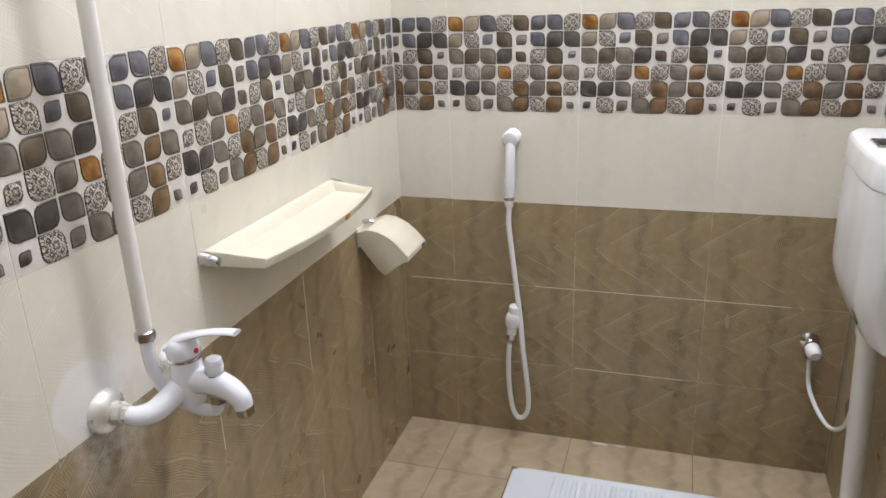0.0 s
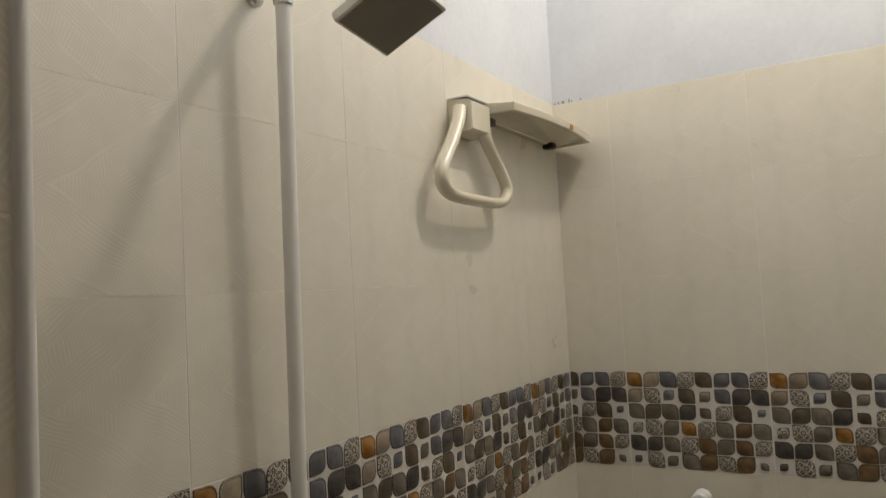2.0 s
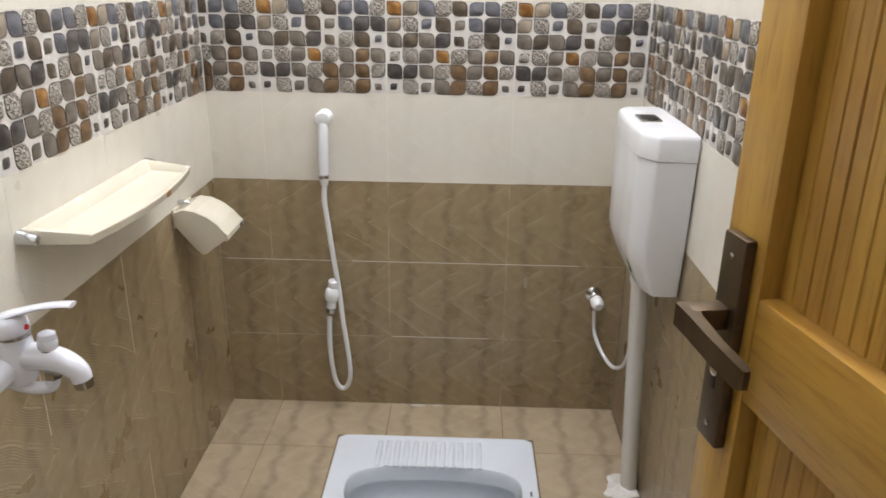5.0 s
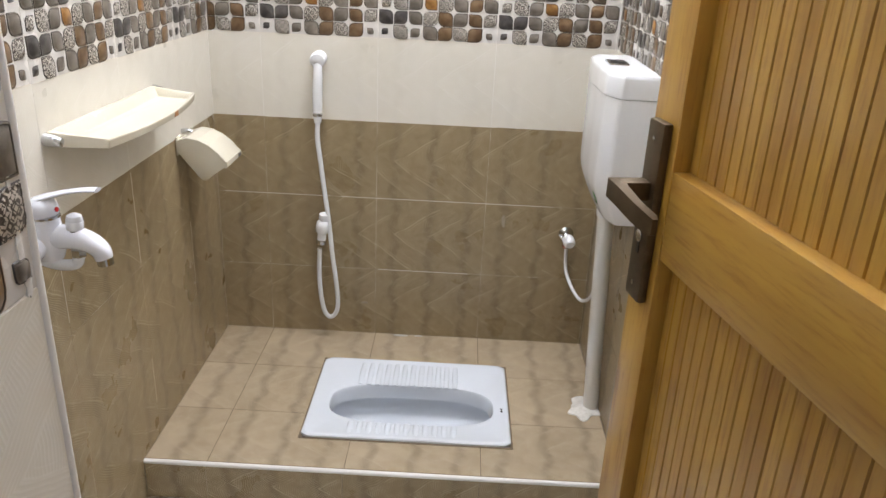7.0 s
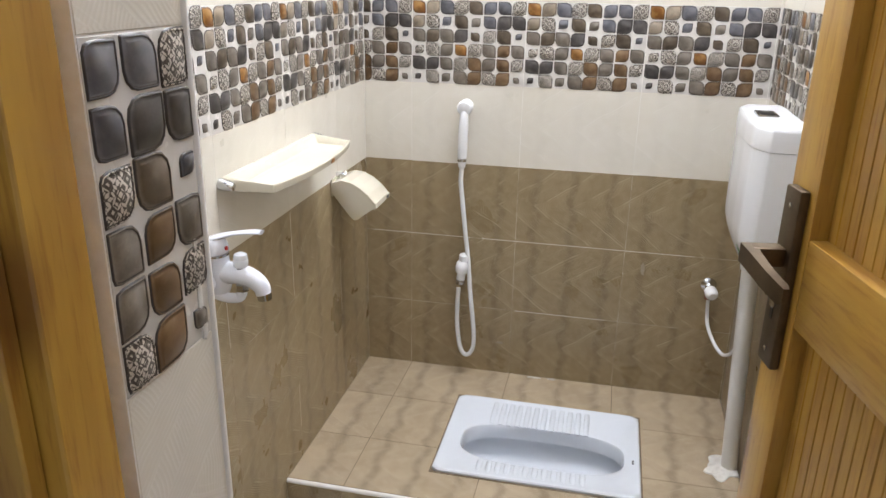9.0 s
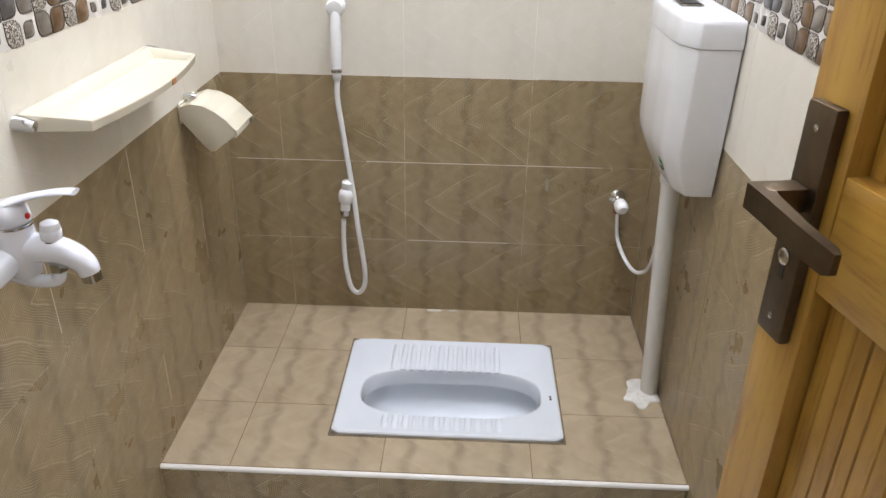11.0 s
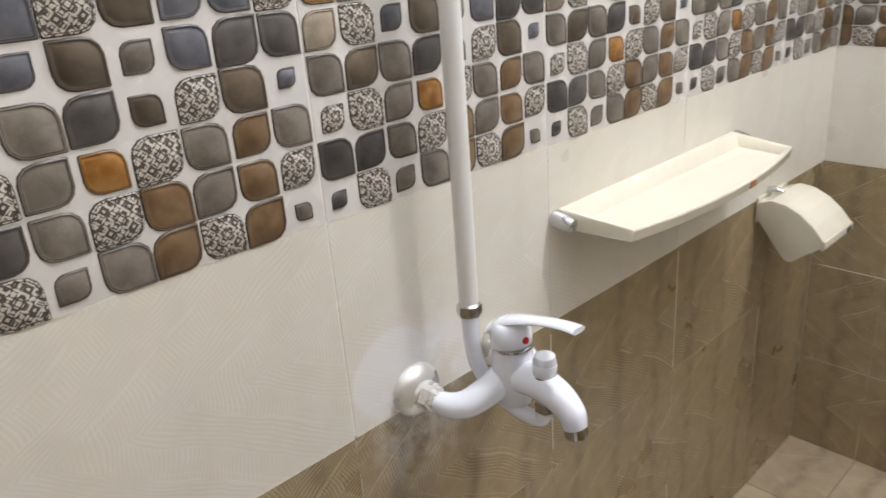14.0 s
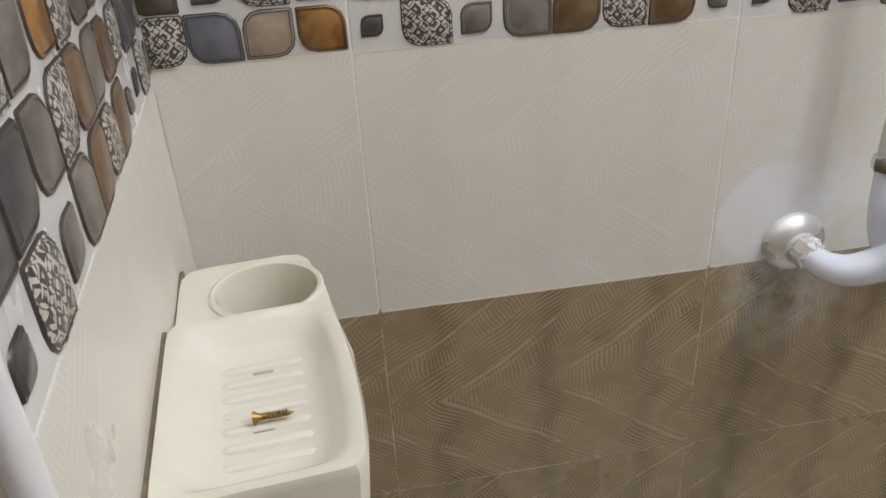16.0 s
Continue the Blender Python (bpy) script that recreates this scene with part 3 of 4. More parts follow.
def squat_pan():
    ob = thing("squat_toilet_pan", (0, 0, 0), "glossy white ceramic squat toilet pan set in tan tiles", "squat toilet")
    ring = lambda cx, cy, a, b, n, z: [(x, y, z) for x, y in polar(cx, cy, a, b, n)]
    slope = lambda pts, k: [(x, y, z + k * (BX - x)) for x, y, z in pts]
    rings = [ring(PX, PY, PA, PB, 40, -0.003), ring(PX, PY, PA, PB, 40, 0.0062), ring(PX, PY, PA - 0.003, PB - 0.003, 40, 0.0095),
             ring(PX, PY, PA - 0.010, PB - 0.010, 36, 0.0102), ring(PX, PY, PA - 0.017, PB - 0.017, 30, 0.0078),
             ring(BX, BY, BA + 0.012, BB + 0.012, 3.0, 0.0066), ring(BX, BY, BA + 0.004, BB + 0.004, 2.9, 0.0045), ring(BX, BY, BA, BB, 2.8, -0.003),
             ring(BX, BY, BA - 0.001, BB - 0.001, 2.8, -0.040), ring(BX, BY, BA + 0.003, BB + 0.003, 2.8, -0.043), ring(BX, BY, BA + 0.020, BB + 0.022, 2.8, -0.044), slope(ring(BX, BY, BA + 0.018, BB + 0.018, 2.7, -0.080), 0.02),
             slope(ring(BX, BY, BA - 0.002, BB - 0.006, 2.6, -0.116), -0.03), slope(ring(BX, BY, BA - 0.05, BB - 0.042, 2.4, -0.140), -0.05),
             slope(ring(BX, BY, BA - 0.12, BB - 0.078, 2.2, -0.148), -0.06)]
    bowl = loft(rings[::-1], False)
    bowl.verts.ensure_lookup_table()
    bowl.faces.new(bowl.verts[:96])
    part("pan", bowl, CERAMIC, ob)
    rib = lambda y0, y1: sweep(curve([(0, y0, 0.0050), (0, (y0 + y1) / 2, 0.0068), (0, y1, 0.0036)], 3), 0.0090, 12, squash=(1.0, 0.5))
    back_me, front_me = mesh_of(rib(PY + PB - 0.026, BY + BB - 0.004), "ridge"), mesh_of(rib(BY - BB - 0.006, PY - PB + 0.020), "ridge")
    for me in (back_me, front_me):
        me.materials.append(CERAMIC)
        for k in range(12):
            r = new("ridge", me)
            r.parent, r.location = ob, (0.505 + 0.0262 * k, 0, 0)
    mark = part("maker_mark", join(box(0.928, 0.934, -0.452, -0.448, 0.0075, 0.0095), box(0.928, 0.934, -0.440, -0.436, 0.0075, 0.0095), box(0.9295, 0.9325, -0.449, -0.439, 0.0075, 0.0095)), BLACK, ob, "small dark printed mark")
    return ob


squat_pan()
single("pan_joint", join(box(PX - PA - 0.005, PX + PA + 0.005, PY + PB + 0.0002, PY + PB + 0.006, -0.004, 0.0012), box(PX - PA - 0.005, PX + PA + 0.005, PY - PB - 0.006, PY - PB - 0.0002, -0.004, 0.0012),
                         box(PX - PA - 0.005, PX - PA - 0.0002, PY - PB, PY + PB, -0.004, 0.0012), box(PX + PA + 0.0002, PX + PA + 0.005, PY - PB, PY + PB, -0.004, 0.0012)),
       DARK_GROUT_SHADE, (0, 0, 0), "dark dirty joint round the squat pan", "grout joint", "structure")


# cistern
CY, CD, CH = -0.368, 0.117, 0.190


def cistern():
    ob = thing("toilet_cistern", (0, 0, 0), "white plastic wall-hung cistern with a push button and leaf sticker", "cistern")

    def section(z, d, w):
        """Plan at one height: flat front, broad chamfers, flat ends; corners rounded by cutting them twice."""
        pts = [(0, 1), (-0.72, 1), (-0.955, 0.72), (-1.0, 0.3), (-1.0, -0.3), (-0.955, -0.72), (-0.72, -1), (0, -1)]
        for cut in (0.08, 0.25):
            nxt = [pts[0]]
            for p, q in zip(pts, pts[1:]):
                nxt += [(p[0] + (q[0] - p[0]) * cut, p[1] + (q[1] - p[1]) * cut), (q[0] + (p[0] - q[0]) * cut, q[1] + (p[1] - q[1]) * cut)]
            pts = nxt + [pts[-1]]
        return [(W - 0.004 + CD * d * u, CY + CH * w * v, z) for u, v in pts]
    part("tank", loft([section(*s) for s in ((0.627, 0.60, 0.84), (0.629, 0.655, 0.865), (0.634, 0.69, 0.875), (0.665, 0.82, 0.89), (0.70, 0.945, 0.905), (0.718, 0.985, 0.915), (0.74, 1.0, 0.925), (0.85, 1.0, 0.96), (0.944, 1.0, 0.985))]), WHITE, ob)
    part("lid", loft([section(*s) for s in ((0.9452, 0.99, 0.98), (0.9458, 1.012, 0.996), (0.950, 1.018, 1.0), (0.990, 1.0, 0.99), (0.996, 0.99, 0.985), (1.000, 0.965, 0.97), (1.0022, 0.6, 0.7))]), WHITE, ob)
    b = part("button", box(1.128, 1.176, CY - 0.038, CY + 0.038, 0.9985, 1.0068, 0.003), CHROME, ob, "chrome and black flush button")
    part("button_key", box(1.135, 1.169, CY - 0.030, CY + 0.014, 1.0060, 1.0088, 0.002), BLACK, b)
    part("outlet_collar", lathe([(0.020, 0.0), (0.025, 0.002), (0.0265, 0.012), (0.0265, 0.028), (0.026, 0.032)], (1.172, -0.375, 0.598), (0, 0, 1)), WHITE, ob)
    leaf = lambda y, z, s, tilt: loft([[(1.1262 - 0.414 * (zz - 0.665) - dx, yy, zz) for yy, zz in (
        (y + s * (u * math.cos(tilt) - v * math.sin(tilt)), z + s * (u * math.sin(tilt) + v * math.cos(tilt))) for u, v in
        ((0, -1), (0.38, -0.45), (0.48, 0.1), (0.3, 0.6), (0, 1), (-0.3, 0.6), (-0.48, 0.1), (-0.38, -0.45)))] for dx in (0, 0.0016)])
    st = part("sticker", leaf(-0.458, 0.684, 0.012, 0.5), GREEN, ob, "green leaf print")
    part("sticker_leaf", leaf(-0.479, 0.681, 0.011, -0.6), GREEN, st)
    part("sticker_print", join(*[box(1.1230, 1.1285, -0.440 - 0.007 * k - 0.005, -0.440 - 0.007 * k, 0.6655, 0.6695 - 0.0015 * (k % 2)) for k in range(5)]), BLACK, st)
    return ob


cistern()
flush = thing("flush_pipe", (0, 0, 0), "white plastic flush pipe running down into the floor", "pipe")
part("pipe", sweep([(1.172, -0.375, 0.628), (1.185, -0.385, 0.30), (1.1985, -0.396, 0.0)], 0.0222, 24), PVC, flush)


def blob(cx, cy, z, r, h, seed, mat_count=40):
    rng = random.Random(seed)
    lobes = [(rng.randint(2, 9), rng.random() * 6.3, rng.random() * 0.13) for _ in range(6)]
    f = lambda g: 1 + sum(a * math.sin(n * g + p) for n, p, a in lobes)
    rings = [[(min(cx + r * s * f(2 * math.pi * k / mat_count) * math.cos(2 * math.pi * k / mat_count), W - 0.001), cy + r * s * f(2 * math.pi * k / mat_count) * math.sin(2 * math.pi * k / mat_count),
               z + zz + 0.002 * rng.random() * (zz > 0)) for k in range(mat_count)] for s, zz in ((1, -0.001), (0.96, 0.0022), (0.7, h * 0.6), (0.45, h), (0.3, h))]
    return loft(rings)


single("cement_patch", blob(1.180, -0.398, 0, 0.052, 0.010, 5), CEMENT, (0, 0, 0), "rough white cement dabbed round the pipe's foot", "cement")

# angle valve and its hose
av = thing("angle_valve", (0, 0, 0), "white and chrome angle valve on the brown tiles", "valve")
part("flange", lathe([(0.024, 0), (0.024, 0.003), (0.016, 0.009), (0.009, 0.012), (0.009, 0.030)], (1.132, 0.0, 0.402), (0, -1, 0)), CHROME, av)
part("body", lathe([(0.012, 0), (0.0155, 0.004), (0.0155, 0.026), (0.011, 0.030)], (1.132, -0.036, 0.412), (0, 0, -1)), CHROME, av)
part("knob", lathe([(0.012, 0.0), (0.0185, 0.004), (0.020, 0.018), (0.0185, 0.032), (0.012, 0.039), (0.002, 0.040)], (1.132, -0.038, 0.401), (0.15, -1, -0.25), 12), WHITE, av)
part("washer", lathe([(0.012, 0), (0.0135, 0.003), (0.0135, 0.013), (0.010, 0.015)], (1.132, -0.036, 0.383), (0, 0, -1)), RUST, av, "red-brown washer")
single("fill_hose", sweep(curve([(1.132, -0.036, 0.373), (1.132, -0.040, 0.345), (1.137, -0.060, 0.290), (1.160, -0.110, 0.246), (1.180, -0.170, 0.245), (1.196, -0.225, 0.30), (1.198, -0.255, 0.42), (1.196, -0.262, 0.55), (1.194, -0.262, 0.645)], 6), 0.0058, 10), WHITE, (0, 0, 0), "thin white hose looping up to the cistern", "hose")

# health faucet: holder, handset, hose, bib valve
hf = thing("bidet_shower", (0.009, 0, 0.002), "white hand bidet shower hanging in its wall holder", "bidet shower")
part("holder", lathe([(0.021, 0), (0.022, 0.003), (0.019, 0.010), (0.014, 0.014), (0.013, 0.030)], (0.327, 0.0, 0.925), (0, -1, 0)), WHITE, hf)
part("head", lathe([(0.010, 0), (0.0215, 0.004), (0.0235, 0.010), (0.0235, 0.016), (0.020, 0.021), (0.006, 0.024)], (0.327, -0.026, 0.925), (0, -1, -0.15)), WHITE, hf)
part("grip", sweep(curve([(0.327, -0.036, 0.920), (0.327, -0.043, 0.880), (0.326, -0.046, 0.830), (0.325, -0.046, 0.768)], 4), [0.011, 0.0125, 0.0135, 0.014, 0.0145, 0.015, 0.0152, 0.0155, 0.0155, 0.0155, 0.0155, 0.0150, 0.0145], 16), WHITE, hf)
part("collar", lathe([(0.0142, 0), (0.0148, 0.001), (0.0148, 0.010), (0.0142, 0.011)], (0.325, -0.046, 0.768), (0, 0, -1)), CHROME, hf)
part("hose_nut", lathe([(0.0125, 0), (0.0130, 0.002), (0.0115, 0.018), (0.0085, 0.022)], (0.325, -0.046, 0.757), (0, 0, -1)), WHITE, hf)
HOSE = [(0.325, -0.046, 0.738), (0.323, -0.046, 0.69), (0.330, -0.046, 0.625), (0.342, -0.048, 0.525), (0.356, -0.052, 0.42), (0.366, -0.056, 0.315), (0.376, -0.056, 0.23), (0.383, -0.054, 0.145),
        (0.377, -0.052, 0.098), (0.357, -0.050, 0.078), (0.337, -0.050, 0.100), (0.325, -0.050, 0.170), (0.322, -0.051, 0.245), (0.325, -0.052, 0.325)]
part("hose", sweep(curve(HOSE, 5), 0.0078, 12), WHITE, hf)
bv = thing("bib_valve", (0.009, 0, 0.0), "white stop valve feeding the bidet hose, on brown tiles", "valve")
part("flange", lathe([(0.020, 0), (0.020, 0.004), (0.012, 0.010), (0.010, 0.014), (0.010, 0.04)], (0.336, 0.0, 0.415), (0, -1, 0)), CHROME, bv)
part("body", lathe([(0.014, 0), (0.020, 0.006), (0.0225, 0.022), (0.021, 0.038), (0.0145, 0.046), (0.0145, 0.066)], (0.338, -0.052, 0.425), (-0.10, 0, -1)), WHITE, bv)
part("knob", lathe([(0.010, 0), (0.017, 0.004), (0.0185, 0.014), (0.016, 0.028), (0.005, 0.034)], (0.340, -0.046, 0.418), (0.05, -0.12, 1)), WHITE, bv)
part("tail", lathe([(0.0150, 0), (0.0152, 0.002), (0.0145, 0.014), (0.0085, 0.016)], (0.3310, -0.052, 0.358), (-0.10, 0, -1)), CHROME, bv)


# shelves
def shelf(name, y0, y1, z, depth, bulge, label, under=False):
    """Ivory plastic wall shelf: a shallow tray with a bowed, lower front; z: the front rim."""
    ob = thing(name, (0, (y0 + y1) / 2, z), label, "shelf", "ivory plastic bathroom fittings")
    h, n = (y1 - y0) / 2, 15
    rise = 0.013

    def outline(back, end, fore, zz, lift=0.0):
        reach = depth + bulge
        pts = [(0.001 + back, -h + end, zz + lift), (0.001 + back, h - end, zz + lift)]
        for k in range(n):
            s = 1 - 2 * k / (n - 1)
            x = depth + bulge * (1 - s * s) - fore
            pts.append((x, s * (h - end - 0.012), zz + lift * max(0.0, 1 - x / reach)))
        return pts
    rings = [outline(0.016, 0.020, 0.016, -0.0125), outline(0.014, 0.017, 0.013, -0.0150), outline(0.0, 0.006, 0.008, -0.0165), outline(0.0, 0.002, 0.0025, -0.0150), outline(0.0, 0.0, 0.0, -0.0020, rise),
             outline(0.0, 0.0012, 0.0012, 0.0, rise), outline(0.010, 0.009, 0.0045, 0.0, rise), outline(0.0115, 0.0105, 0.0060, -0.0012, rise),
             outline(0.021, 0.0175, 0.0080, -0.0090), outline(0.025, 0.021, 0.011, -0.0104), outline(0.045, 0.04, 0.03, -0.0106)]
    part("tray", loft(rings), IVORY, ob)
    part("label", box(depth + bulge * 0.9 - 0.004, depth + bulge * 0.93 + 0.0012, h * 0.16, h * 0.16 + 0.018, -0.013, -0.002), LABEL, ob, "small brown printed label")
    for s in (-1, 1):
        if under:
            part("bracket", box(0.0, 0.030, s * h * 0.72 - 0.014, s * h * 0.72 + 0.014, -0.028, -0.010, 0.003), BLACK, ob, "black plastic bracket")
        else:
            part("bracket", lathe([(0.0125, 0), (0.013, 0.004), (0.0115, 0.022), (0.0085, 0.033), (0.002, 0.035)], (0.0, s * (h + 0.007), 0.002), (1, 0, -0.15), 16), CHROME, ob, "chrome end bracket")
    return ob


shelf("wall_shelf", -0.957, -0.455, 0.892, 0.112, 0.024, "ivory plastic bathroom shelf with chrome brackets on the tiled wall")
shelf("wall_shelf", -0.530, -0.012, 1.880, 0.112, 0.020, "ivory plastic shelf high in the corner with black brackets", True)


def paper_holder():
    ob = thing("toilet_paper_holder", (0, 0.008, -0.006), "ivory plastic toilet paper holder with a curved cover", "paper holder", "ivory plastic bathroom fittings")
    y0, y1 = -0.343, -0.205
    top = [(0.004, 0.742), (0.030, 0.752), (0.060, 0.748), (0.090, 0.734), (0.115, 0.714), (0.136, 0.690)]
    low = [(0.134, 0.676), (0.128, 0.672), (0.100, 0.652), (0.082, 0.636), (0.070, 0.634), (0.058, 0.644), (0.004, 0.712)]
    part("cover", prism([(x, z) for x, z in top] + [(x + 0.002, z - 0.006) for x, z in top[::-1][:1]] + [(x - 0.003, z - 0.005) for x, z in top[::-1]], "y", y0, y1, 0.0012), IVORY, ob)
    side = prism(top + low, "y", y0 + 0.001, y0 + 0.006, 0.001)
    part("side_panel", side, IVORY, ob)
    part("side_panel", prism(top + low, "y", y1 - 0.006, y1 - 0.001, 0.001), IVORY, ob)
    part("front_lip", prism([(0.139, 0.690), (0.140, 0.676), (0.134, 0.670), (0.131, 0.674), (0.133, 0.690)], "y", y0, y1, 0.001), IVORY, ob)
    part("roller", sweep([(0.070, y0 + 0.006, 0.682), (0.070, y1 - 0.006, 0.682)], 0.011, 14), IVORY, ob)
    part("hinge_pin", sweep(curve([(0.004, -0.296, 0.757), (0.018, -0.296, 0.759), (0.034, -0.296, 0.757)], 3), [0.0075, 0.0075, 0.0078, 0.0078, 0.007, 0.006, 0.004], 12), CHROME, ob, "chrome pin")
    part("mount", box(0.0, 0.006, y0 + 0.004, y1 - 0.004, 0.70, 0.75, 0.002), IVORY, ob)
    part("badge", box(0.1385, 0.1408, y1 - 0.032, y1 - 0.012, 0.677, 0.686), BLACK, ob)
    return ob


paper_holder()

# towel ring
tr = thing("towel_ring", (0, 0, 0), "ivory plastic triangular towel ring hanging on the wall", "towel ring", "ivory plastic bathroom fittings")
part("mount", loft([[(x, -0.566 + sy * w, z + sz * hh - 0.010) for sy, sz in ((-1, -1), (1, -1), (1, 1), (-1, 1))] for x, w, z, hh in ((0.001, 0.050, 1.858, 0.036), (0.030, 0.049, 1.858, 0.035), (0.048, 0.046, 1.858, 0.033), (0.054, 0.042, 1.858, 0.029))]), IVORY, tr)
part("mount_cap", box(0.0, 0.050, -0.617, -0.515, 1.8842, 1.888, 0.0015), CHROME, tr)
RING = [(0.044, -0.548, 1.868), (0.050, -0.566, 1.83), (0.054, -0.600, 1.775), (0.057, -0.640, 1.718), (0.058, -0.650, 1.690), (0.058, -0.638, 1.664), (0.058, -0.605, 1.650), (0.058, -0.52, 1.647), (0.058, -0.435, 1.650), (0.058, -0.402, 1.664), (0.058, -0.390, 1.690), (0.057, -0.400, 1.718), (0.054, -0.440, 1.775), (0.050, -0.474, 1.83), (0.044, -0.492, 1.868)]
RING = [(x - 0.012, -0.590 + (y + 0.52) * 1.14, 1.868 + (z - 1.868) * 0.885 - 0.006) for x, y, z in RING]
part("ring", sweep(curve(RING, 5), 0.0115, 14, squash=(1.3, 1.0)), IVORY, tr)

# soap and tumbler holder on the front wall
YF = -D
sd = thing("soap_and_tumbler_holder", (0, 0, 0), "ivory plastic soap dish with a tumbler ring on the wall", "soap dish", "ivory plastic bathroom fittings")


def rounded(x0, x1, y0, y1, n=5.0, count=48):
    return polar((x0 + x1) / 2, (y0 + y1) / 2, (x1 - x0) / 2, (y1 - y0) / 2, n, count)


def cup_plate():
    cx, cy = 0.157, YF + 0.067
    rings = []
    outer_ = [(x, y - 0.10 * max(0.0, 0.26 - x) * max(0.0, (y - YF) / 0.115)) for x, y in rounded(0.104, 0.285, YF + 0.002, YF + 0.118, 9)]
    for s, z in ((0.93, 0.832), (1.0, 0.838), (1.0, 0.862), (0.985, 0.8645)):
        rings.append([(0.152 + (x - 0.152) * s, YF + 0.060 + (y - YF - 0.060) * s, z) for x, y in outer_])
    for r, z in ((0.0425, 0.8648), (0.0425, 0.8662), (0.0405, 0.8672), (0.0378, 0.8665), (0.0362, 0.862), (0.0345, 0.80), (0.033, 0.774), (0.030, 0.770), (0.002, 0.769)):
        rings.append([(x, y, z) for x, y in polar(cx, cy, r, r, 2, 48)])
    part("tumbler_plate", loft(rings, False), IVORY, sd)
    shell = [[(x, y, z) for x, y in polar(cx, cy, r, r, 2, 32)] for r, z in ((0.0395, 0.840), (0.0375, 0.768), (0.034, 0.763), (0.002, 0.762))]
    part("tumbler", loft(shell, False), IVORY, sd)


cup_plate()
DX0, DX1, DY0, DY1, DZ = 0.222, 0.386, YF + 0.003, YF + 0.108, 0.888


def dish():
    def front(x):
        s = (x - (DX0 + DX1) / 2) / ((DX1 - DX0) / 2)
        return 0.006 * (1 - s * s)
    def ring(i, z, n=12, bow=1.0):
        return [(x, y + bow * front(x) * max(0, (y - DY0) / (DY1 - DY0)), z) for x, y in rounded(DX0 + i, DX1 - i, DY0 + i, DY1 - i, n, 64)]
    rings = [ring(0.012, DZ - 0.060, 18), ring(0.004, DZ - 0.055, 18), ring(0.0, DZ - 0.004, 18), ring(0.0015, DZ, 18), ring(0.007, DZ, 14), ring(0.011, DZ - 0.003, 8), ring(0.018, DZ - 0.012, 6), ring(0.026, DZ - 0.0175, 5), ring(0.04, DZ - 0.0185, 4)]
    part("dish", loft(rings), IVORY, sd)
    for k in range(7):
        x = 0.262 + 0.0142 * k
        part("rib", sweep(curve([(x, YF + 0.034, DZ - 0.0215), (x, YF + 0.040, DZ - 0.0188), (x, YF + 0.060, DZ - 0.0183), (x, YF + 0.080, DZ - 0.0188), (x, YF + 0.086, DZ - 0.0215)], 3), 0.0030, 8, squash=(1.3, 0.8)), IVORY, sd)
    for x, y in ((0.268, 0.060), (0.290, 0.062), (0.305, 0.060), (0.322, 0.058), (0.356, 0.036), (0.356, 0.082)):
        part("drain_slot", box(x - 0.0010, x + 0.0010, YF + y - 0.006, YF + y + 0.006, DZ - 0.0190, DZ - 0.0178), PALE, sd)
    part("end_cap", box(0.3845, 0.396, YF + 0.0045, YF + 0.040, DZ - 0.025, DZ - 0.001, 0.005, 3), CHROME, sd, "chrome end cap")
    # dark plate put against the wall in place of the gap's shade
    part("shade_plate", join(box(0.226, 0.374, YF, YF + 0.004, 0.835, DZ - 0.002, 0.001), box(0.098, 0.2255, YF, YF + 0.004, 0.835, 0.862, 0.001)), DARK_GROUT_SHADE, sd, "dark plate standing in for the shade behind the holder")


dish()
sd.matrix_world = Matrix.Translation((0, YF - 0.001, 0.0)) @ Matrix.Rotation(SKEW, 4, "Z") @ Matrix.Translation((0, -YF, 0))
screw = single("screw", join(lathe([(0.0001, 0), (0.0042, 0.0004), (0.0040, 0.0012), (0.0019, 0.0040), (0.0018, 0.014), (0.0012, 0.020), (0.0002, 0.023)], (0, 0, 0), (0, 1, 0.02), 12),
                             *[lathe([(0.0016, 0), (0.0025, 0.0005), (0.0016, 0.001)], (0, 0.005 + 0.0019 * k, 0.0001 * k), (0, 1, 0.02), 10) for k in range(8)]),
               BRASS, (0.311, YF + 0.052 + 0.311 * math.tan(SKEW), DZ - 0.0125), "small brass screw lying in the soap dish", "screw")

# basin mixer tap on the wall
tap = thing("mixer_tap", (0, -0.006, 0), "white enamelled wall mixer tap with a lever handle", "mixer tap")
ZA = 0.758
for y in (-1.232, -1.082):
    fl = part("flange", lathe([(0.033, 0), (0.0345, 0.002), (0.033, 0.009), (0.025, 0.016), (0.018, 0.019), (0.017, 0.024)], (0.0, y, ZA), (1, 0, 0), 32), SPLASH, tap, "splashed chrome flange")
    s = 1 if y < -1.15 else -1
    part("union_nut", lathe([(0.014, 0), (0.0175, 0.002), (0.0175, 0.013), (0.015, 0.015), (0.0138, 0.024)], (0.021, y, ZA), (1, 0.1 * s, 0.0), 6), SPLASH, tap)
    part("arm", sweep(curve([(0.040, y, ZA - 0.001), (0.056, y + 0.006 * s, ZA - 0.003), (0.070, y + 0.022 * s, ZA - 0.002), (0.082, y + 0.050 * s, ZA + 0.010), (0.090, y + 0.074 * s, ZA + 0.024)], 5), [0.0135 + 0.0065 * k / 20 for k in range(21)], 20), ENAMEL, tap)
part("body", lathe([(0.010, -0.034), (0.020, -0.030), (0.0255, -0.014), (0.0265, 0.004), (0.0250, 0.022), (0.0235, 0.036), (0.0235, 0.042)], (0.094, -1.157, 0.775), (-0.02, 0, 1), 28), ENAMEL, tap)
